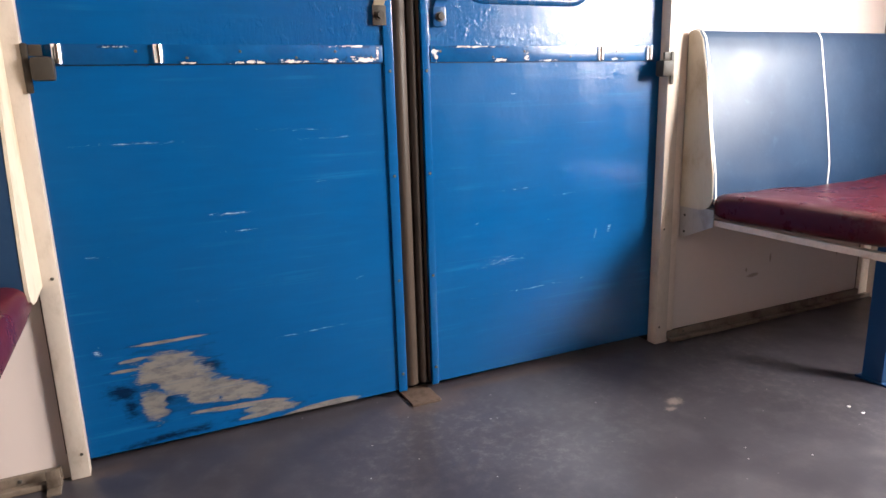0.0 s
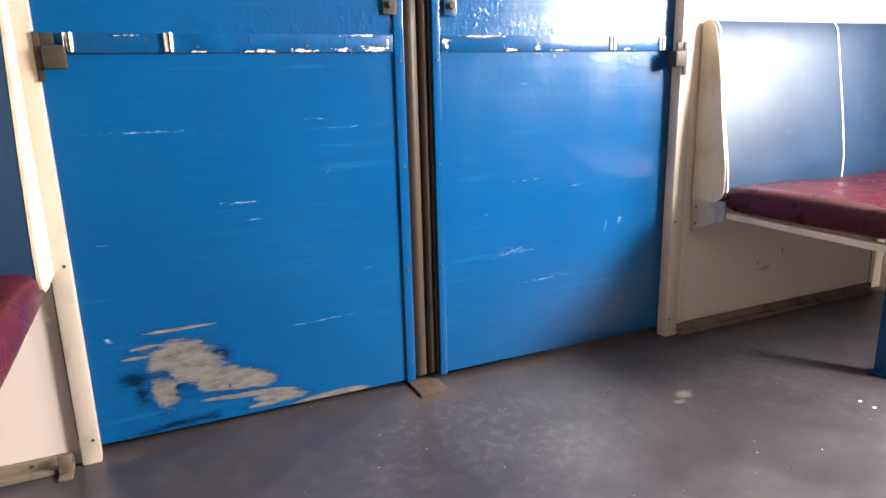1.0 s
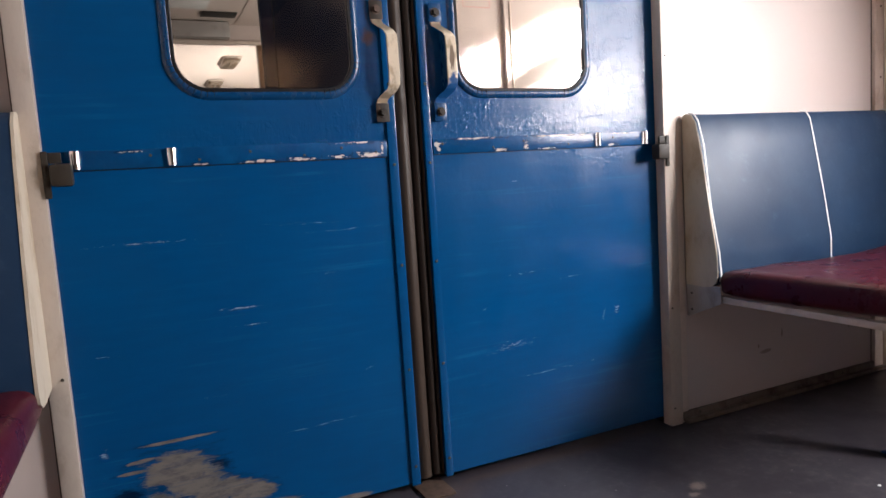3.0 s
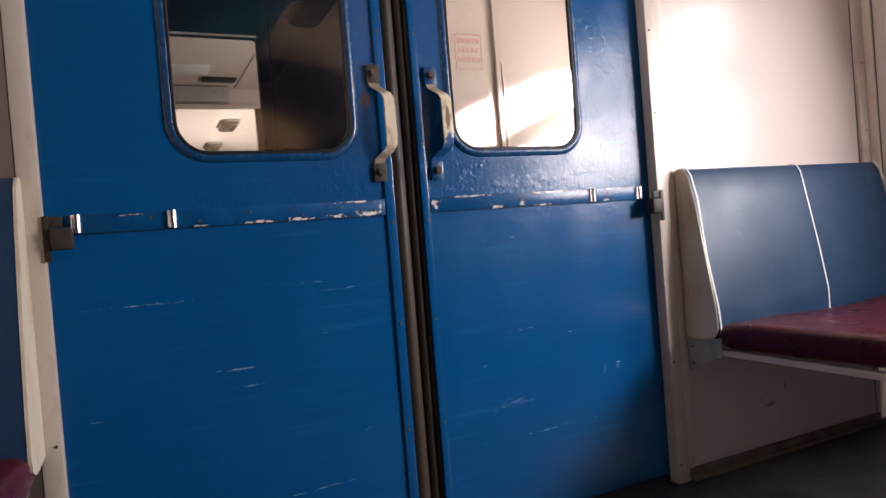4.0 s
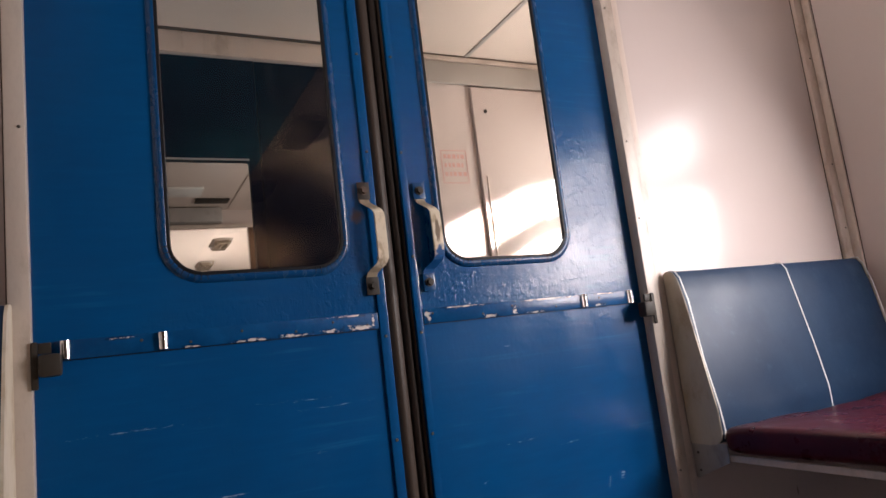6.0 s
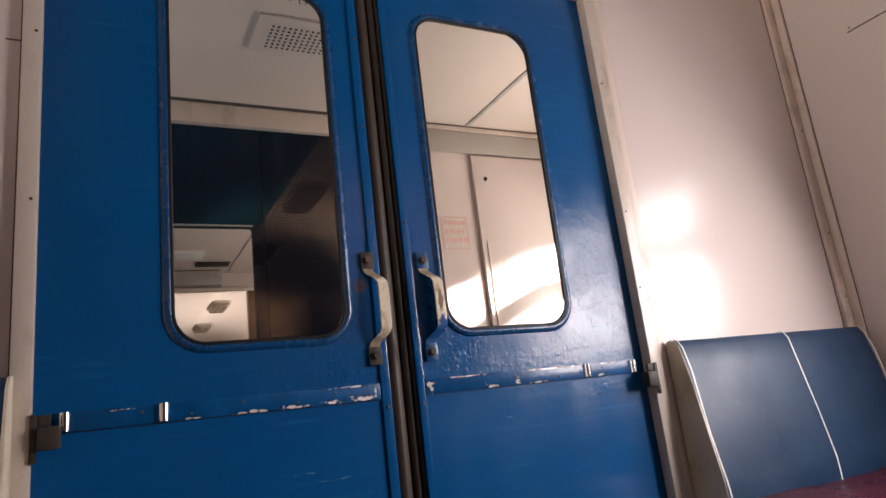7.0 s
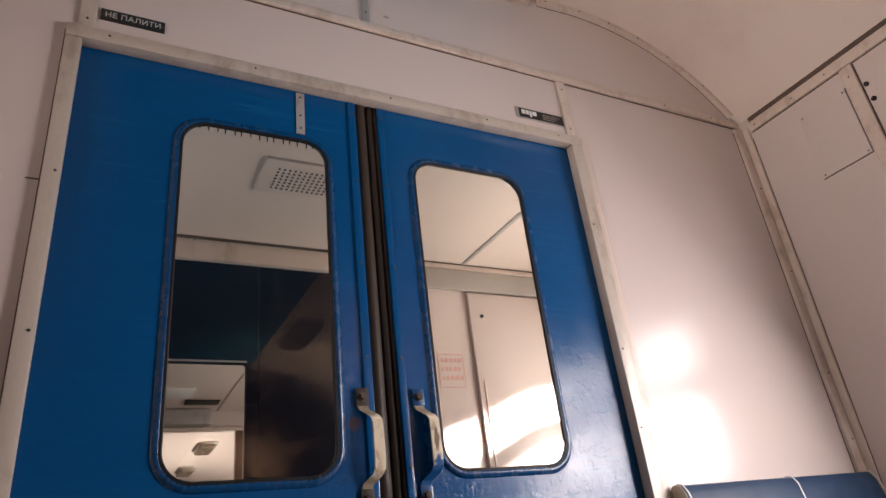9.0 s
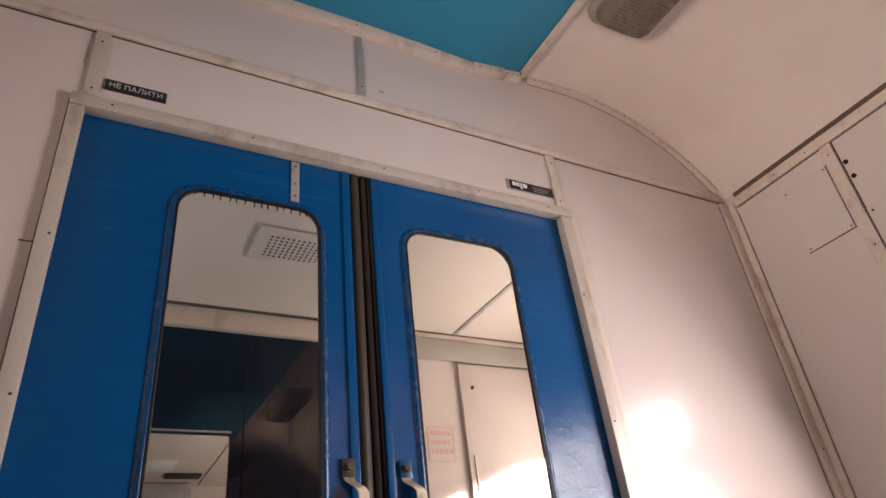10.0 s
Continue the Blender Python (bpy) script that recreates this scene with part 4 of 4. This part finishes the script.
# ---- benches against the partition ----
def bench(x0, x1, label, door_end, thick=1.0, tall=0.0):
    """door_end: the end (+1 at x1, -1 at x0) whose side panel shows."""
    yb = Y_WALL - 0.004
    b = thing("bench", ((x0 + x1) / 2, yb, 0), label, "bench", "benches by the doors")
    tilt = [(-0.004, 0.390), (-0.070, 0.388), (-0.092, 0.392), (-0.106, 0.403), (-0.112, 0.422), (-0.109, 0.480), (-0.090, 0.60), (-0.063, 0.76), (-0.048, 0.822), (-0.034, 0.842), (-0.016, 0.846), (-0.004, 0.840)]
    prof = [(yb + y * thick, z + (tall if z > 0.5 else 0)) for y, z in tilt]

    def slab(xa, xb, puff=0.0, grow=0.0, n=9):
        rings = []
        for k in range(n):
            u = k / (n - 1)
            fat = puff * math.sqrt(max(0.0, 1 - (2 * u - 1) ** 6))
            rings.append([(xa + (xb - xa) * u, y - (fat + grow if y < yb - 0.02 else 0), z + (grow if z > 0.8 else -grow if z < 0.41 else 0)) for y, z in prof])
        return sweep(bmesh.new(), rings)

    e = 0.005
    part("end_panel", slab(x0, x0 + e, 0, 0.001), M_CREAM, b, "cream plastic side of the backrest")
    part("end_panel", slab(x1 - e, x1, 0, 0.001), M_CREAM, b, "cream plastic side of the backrest")
    back = part("backrest", slab(x0 + e + 0.0005, x1 - e - 0.0005, 0.006), M_NAVY, b, "navy blue vinyl backrest")
    xm = x0 + (x1 - x0) * 0.535 if door_end < 0 else x0 + (x1 - x0) * 0.465

    def piping(x, r):
        bm = bmesh.new()
        rings = []
        pts = [(y, z) for y, z in prof[3:]]
        for i, (y, z) in enumerate(pts):
            wob = 0.004 * math.sin(z * 17 + x * 9)
            rings.append([(x + wob + r * math.cos(a), y - 0.0065 - r * 0.3 * math.sin(a), z + 0.003 + r * math.sin(a) * 0.6) for a in [math.tau * k / 8 for k in range(8)]])
        sweep(bm, rings)
        return bm

    part("piping", piping(xm, 0.0027), M_PIPING, back, "white piping seam")
    part("piping", piping(x0 + e, 0.0027), M_PIPING, back, "white piping seam")
    if door_end < 0:
        part("piping", piping(x1 - e, 0.0027), M_PIPING, back, "white piping seam")
    # seat cushion with rounded lip
    rim = []
    for k in range(28):
        a = math.tau * k / 28
        ca, sa = math.cos(a), math.sin(a)
        rim.append((math.copysign(abs(ca) ** 0.28, ca), math.copysign(abs(sa) ** 0.38, sa)))
    xc, hw = (x0 + x1) / 2, (x1 - x0) / 2 - 0.004
    rings = []
    width = 2 * hw
    stops = [0.0, 0.003, 0.008, 0.015, 0.024, 0.036, 0.06]
    stops = stops + [0.06 + (width - 0.12) * k / 10 for k in range(1, 10)] + [width - s for s in stops[::-1]]
    for s in stops:
        near = min(s, width - s)
        full = math.sqrt(max(0.0, 1 - (1 - min(1, near / 0.036)) ** 2))
        cy, hy = yb - 0.335, 0.200 + 0.036 * full
        sag = 0.004 * math.sin(s * 11) + 0.002 * math.sin(s * 29 + 1)
        rings.append([(xc - hw + s, cy + py * hy - (0.010 * full if py < -0.5 else 0),
                       0.402 - 0.004 * py + pz * (0.016 + 0.018 * full) + (sag * full if pz > 0.4 else 0)) for py, pz in rim])
    seat = part("seat", sweep(bmesh.new(), rings), M_RED, b, "maroon vinyl seat cushion, worn along the lip")
    # steel frame under the seat
    zf = 0.352
    for x in (x0 + 0.012, x1 - 0.034 - (0.05 if door_end > 0 else 0)):
        part("side_rail", box(bmesh.new(), x, x + 0.022, yb - 0.565, yb - 0.012, zf - 0.004, zf + 0.012, 0.002), M_TRIM, b)
    part("front_rail", box(bmesh.new(), x0 + 0.035, x1 - 0.035, yb - 0.565, yb - 0.540, zf - 0.004, zf + 0.012, 0.002), M_TRIM, b)
    if door_end < 0:
        bm = bmesh.new()
        xa = x0 + 0.004 if door_end < 0 else x1 - 0.008
        ring = [(yb - 0.002, 0.300), (yb - 0.010, 0.300), (yb - 0.118, 0.347), (yb - 0.118, 0.392), (yb - 0.002, 0.392)]
        sweep(bm, [[(x, y, z) for y, z in ring] for x in (xa, xa + 0.004)])
        br = part("bracket", bm, M_ALU, b, "grey steel angle bracket at the wall")
        screws(br, [(xa - 0.0005 if door_end < 0 else xa + 0.0045, yb - 0.02, z) for z in (0.32, 0.365)], (door_end, 0, 0), 0.004)
    for x in ((1.03, 1.50) if door_end < 0 else (-0.96, -1.43)):
        bm = bmesh.new()
        ring = []
        box(bm, x - 0.012, x + 0.012, yb - 0.470, yb - 0.420, 0.006, zf - 0.005, 0.004)
        box(bm, x - 0.014, x + 0.014, yb - 0.485, yb - 0.405, 0.0, 0.0055, 0.002)
        part("leg", bm, M_BLUELEG, b, "blue painted steel leg")
    return b


facing = bench(0.813, XR - 0.035, "two seat bench with navy vinyl back and maroon seat", -1)
copy_thing(facing, pose((0.813 + XR - 0.035) / 2, -1.77, 0, 0, 0, 180))
bench(XL + 0.035, -0.703, "two seat bench with navy back and torn maroon seat", 1, 1.55, 0.028)


# ---- ceiling lamps ----
def ceiling_lamp(y, group):
    x0, x1, zt = 0.775, 1.005, 2.572
    l = thing("ceiling_lamp", (0.89, y, zt), "smoky ribbed ceiling lamp in a grey tray, off", "lamp", group)

    def loop(d, z, r=0.05, tilt=0.0):
        pts = rounded(x0, x1, y - 0.30, y + 0.30, r, 0, 6, d)
        return [(px, pz, z + tilt * (px - 0.89)) for px, _, pz in pts]

    part("tray", sweep(bmesh.new(), [loop(0.026, zt), loop(0.024, zt - 0.012), loop(0.012, zt - 0.022), loop(0.004, zt - 0.028)]), M_LAMPTRAY, l)
    cov = part("cover", sweep(bmesh.new(), [loop(-0.002, zt - 0.0285), loop(-0.004, zt - 0.055), loop(-0.014, zt - 0.068), loop(-0.03, zt - 0.074)]), M_LAMP, l)
    first = None
    for k in range(40):
        for xa in (x0 + 0.040, x0 + 0.128):
            if first is None:
                first = part("rib", box(bmesh.new(), xa, xa + 0.066, y + 0.258, y + 0.263, zt - 0.0768, zt - 0.0742), M_LAMP, cov)
            else:
                o = first.copy()
                scene.collection.objects.link(o)
                o.location = (xa - x0 - 0.040, -0.52 * k / 39, 0)
    return l


LAMP = ceiling_lamp(-0.665, "saloon ceiling lamps")
for y in (-1.87, -3.66, -5.45, -7.24, 8.4, 10.3, 6.5):
    copy_thing(LAMP, pose(0.89, y, 2.572))

# ---- the vestibule beyond the doors ----
VY, VZ = 1.30, 2.105
single("vestibule_floor", box(bmesh.new(), XL - 0.06, XR + 0.06, 0.0905, 14.0, -0.05, 0.0), M_FLOOR, (0, 0.7, 0), "dark grey linoleum floor of the vestibule", "floor", kind="structure")
single("vestibule_ceiling", box(bmesh.new(), XL, XR, 0.0905, 4.44, VZ, VZ + 0.04), M_CEIL, (0, 0.7, VZ), "cream laminate ceiling of the vestibule", "ceiling", kind="structure")
bm = box(bmesh.new(), 1.044, 1.066, 0.10, VY - 0.02, VZ - 0.005, VZ - 0.0005, 0.001)
trim("trim_joint", bm, [], "grey joint strip on the vestibule ceiling", M_ALU)
bm = box(bmesh.new(), 0.782, XR, VY - 0.022, VY - 0.001, 1.965, 2.076, 0.006)
trim("trim_crown", bm, [(0.96, VY - 0.0225, 2.066)], "deep greyed cream cornice along the vestibule wall", M_CORNICE)
bm = box(bmesh.new(), XL, 0.780, VY - 0.022, VY - 0.001, 2.005, VZ - 0.007, 0.006)
trim("trim_crown", bm, [(x, VY - 0.0225, 2.09) for x in (-0.25, 0.5)], "cream cornice over the gangway doors", M_TRIM)
joint(trim("trim_ceiling", box(bmesh.new(), 0.782, XR, VY - 0.030, VY - 0.001, 2.078, VZ - 0.006, 0.003), [], "narrow cream strip under the vestibule ceiling"),
      XL, XR, VY - 0.034, VY - 0.001, VZ - 0.0055, VZ - 0.001)
bm = bmesh.new()
box(bm, 0.78, XR, VY, VY + 0.05, 0, VZ)
box(bm, XL, -0.70, VY, VY + 0.05, 0, VZ)
box(bm, -0.70, 0.78, VY, VY + 0.05, 2.006, VZ)
single("wall_vestibule", bm, M_WALL, (0, VY, 0), "cream white panelled vestibule wall", "wall", kind="structure")
# tall cupboard door
cb = thing("cupboard_door", (1.35, VY - 0.02, 0.05), "tall white painted cupboard door in the vestibule", "cupboard")
part("door_panel", box(bmesh.new(), 1.064, 1.64, VY - 0.022, VY - 0.002, 0.05, 1.952, 0.003), M_WALL, cb)
part("edge_strip", box(bmesh.new(), 1.090, 1.098, VY - 0.028, VY - 0.0225, 0.05, 1.50, 0.002), M_TRIM, cb)
part("lock", rod(bmesh.new(), (1.13, VY - 0.022, 1.83), (1.13, VY - 0.027, 1.83), 0.009), M_BLACK, cb, "small dark keyhole")
# faded stencil
st = thing("wall_stencil", (0.935, VY - 0.002, 1.47), "faded red stencilled notice, not legible", "notice")
for x0, x1, z0, z1 in ((0.866, 1.004, 1.629, 1.633), (0.866, 1.004, 1.470, 1.474), (0.866, 0.870, 1.474, 1.629), (1.000, 1.004, 1.474, 1.629)):
    part("bar", box(bmesh.new(), x0, x1, VY - 0.002, VY - 0.0005, z0, z1), M_REDINK, st)
for r in range(3):
    x = 0.880
    while x < 0.985:
        w = random.uniform(0.010, 0.020)
        part("bar", box(bmesh.new(), x, x + w, VY - 0.002, VY - 0.0005, 1.592 - 0.043 * r, 1.612 - 0.043 * r), M_REDINK, st)
        x += w + random.uniform(0.006, 0.010)
# perforated vent
v = thing("ceiling_vent", (0.05, 0.70, VZ), "cream perforated vent plate on the vestibule ceiling", "vent")
p = part("plate", box(bmesh.new(), -0.100, 0.260, 0.590, 0.820, VZ - 0.012, VZ - 0.0005, 0.002), M_CEIL, v)
for i in range(14):
    for j in range(7):
        ob_bm = box(bmesh.new(), -0.049, -0.041, 0.640, 0.650, VZ - 0.0136, VZ - 0.0125) if (i, j) == (0, 0) else None
        if ob_bm:
            slot = part("slot", ob_bm, M_BLACK, v)
        else:
            o = slot.copy()
            scene.collection.objects.link(o)
            o.location = (0.020 * i, 0.022 * j, 0)
# doors of the gangway; the shade they stand in is put into their colour
g = thing("door_3", (0.04, VY + 0.02, 0.01), "dark blue enamelled gangway door with a window, darkened for shade", "door", kind="structure")
part("leaf", holed_plate(bmesh.new(), (-0.699, 0.030, 0.01, 2.004), (-0.52, -0.016, 0.80, 1.563), 0.012, VY + 0.008, VY + 0.040, 3), M_DOORSHADED, g)
part("leaf", box(bmesh.new(), 0.034, 0.779, VY + 0.008, VY + 0.040, 0.01, 2.004, 0.003), M_DOORSHADED, g)
part("edging", box(bmesh.new(), -0.52, -0.016, VY + 0.004, VY + 0.0075, 1.564, 1.572), M_ALU, g)
# outer doors of the vestibule
def outer_side(x, out):
    a, b = min(x, x + out * 0.05), max(x, x + out * 0.05)
    bm = bmesh.new()
    box(bm, a, b, 0.0905, 0.36, 0, 2.3)
    box(bm, a, b, 1.08, 4.46, 0, 0.94) if out < 0 else box(bm, a, b, 1.08, 2.55, 0, 2.3)
    box(bm, a, b, 0.36, 1.08, 0, 0.94)
    box(bm, a, b, 0.36, 1.08, 1.63, 2.3)
    box(bm, a, b, 0.36, 1.08, 1.345, 1.425)
    if out > 0:
        box(bm, a, b, 2.55, 3.45, 0, 0.9)
        box(bm, a, b, 2.55, 3.45, 1.70, 2.3)
        box(bm, a, b, 3.45, 4.46, 0, 2.3)
    else:
        box(bm, a, b, 1.08, 4.46, 0.94, 2.3)
    single("wall_entrance", bm, M_WALL, (x, 1, 0), "cream entrance side of the vestibule with a glazed door", "wall", kind="structure")


outer_side(XR, 1)
outer_side(XL, -1)
# passage to the next saloon and the next saloon itself
bm = bmesh.new()
box(bm, XL, -0.676, 4.44, 4.50, 0, 2.64)
box(bm, 0.545, XR, 4.44, 4.50, 0, 2.64)
box(bm, -0.676, 0.545, 4.44, 4.50, 1.95, 2.64)
single("wall_passage", bm, M_WALL, (0, 4.44, 0), "cream partition at the end of the passage", "wall", kind="structure")
bm = box(bmesh.new(), 0.540, 0.595, 4.40, 4.438, 0, 1.938, 0.003)
trim("trim_jamb", bm, [], "brown wooden jamb of the far doorway", M_BROWN)
bm = box(bmesh.new(), -0.70, 0.62, 4.41, 4.438, 1.940, 1.972, 0.003)
trim("trim_lintel", bm, [], "cream lintel strip of the far doorway", M_TRIM)
pl = thing("ceiling_panel_lamp", (0.1, 3.2, VZ), "flat square cream lamp on the passage ceiling", "lamp")
part("diffuser", box(bmesh.new(), -0.30, 0.105, 3.68, 3.92, VZ - 0.02, VZ - 0.0005, 0.004), M_PIPING, pl)
bm = box(bmesh.new(), 0.372, 0.388, 1.36, 4.40, VZ - 0.004, VZ - 0.0005, 0.001)
trim("trim_joint", bm, [], "narrow joint strip on the passage ceiling", M_TRIM)
gr = thing("ceiling_grille", (0.3, 3.95, VZ), "dark slotted grille on the passage ceiling", "grille")
part("plate", box(bmesh.new(), 0.085, 0.342, 4.03, 4.17, VZ - 0.012, VZ - 0.0005, 0.002), M_STEEL, gr)
bx = thing("service_box", (0.0, 4.36, 1.98), "grey metal service box above the far doorway", "box")
part("casing", box(bmesh.new(), -0.45, 0.315, 4.30, 4.405, 1.975, 2.095, 0.006), M_ALU, bx)
vault("ceiling_far_east", 1, 4.501, 14.0, "cream laminate curved ceiling panel of the next saloon")
vault("ceiling_far_west", -1, 4.501, 14.0, "cream laminate curved ceiling panel of the next saloon")
single("ceiling_far_middle", box(bmesh.new(), XC - HALF, XC + HALF, 4.501, 14.0, 2.556, 2.58), M_CEIL, (XC, 9, 2.556), "cream ceiling middle of the next saloon", "ceiling", kind="structure")
side_wall("wall_far_east", XR, 1, [(10.3, 6.9)], 4.501, 14.0, "cream side wall of the next saloon")
side_wall("wall_far_west", XL, -1, [(10.3, 6.9)], 4.501, 14.0, "cream side wall of the next saloon")
single("wall_far_end", box(bmesh.new(), XL, XR, 14.0, 14.05, 0, 2.64), M_WALL, (0, 14, 0), "cream end wall of the next saloon", "wall", kind="structure")
# ground outside
bm = bmesh.new()
bmesh.ops.create_grid(bm, x_segments=8, y_segments=8, size=400, matrix=Matrix.Translation((0, 0, -1.2)))
single("ground", bm, plain("grey_ballast", (0.22, 0.20, 0.18), 0.9), (0, 0, -1.2), "grey gravel ground outside the carriage", "ground", kind="structure")

# scraps on the floor
for x, y, r in ((0.850, -0.524, 0.0045), (0.849, -0.557, 0.0045), (0.60, -0.62, 0.002)):
    bm = bmesh.new()
    bmesh.ops.create_icosphere(bm, subdivisions=1, radius=r, matrix=Matrix.Translation((x, y, r * 0.35)) @ Matrix.Diagonal((1.3, 0.9, 0.4, 1)))
    single("paper_scrap", bm, M_PIPING, (x, y, 0), "tiny white paper scrap lying on the floor", "scrap", "scraps on the floor")
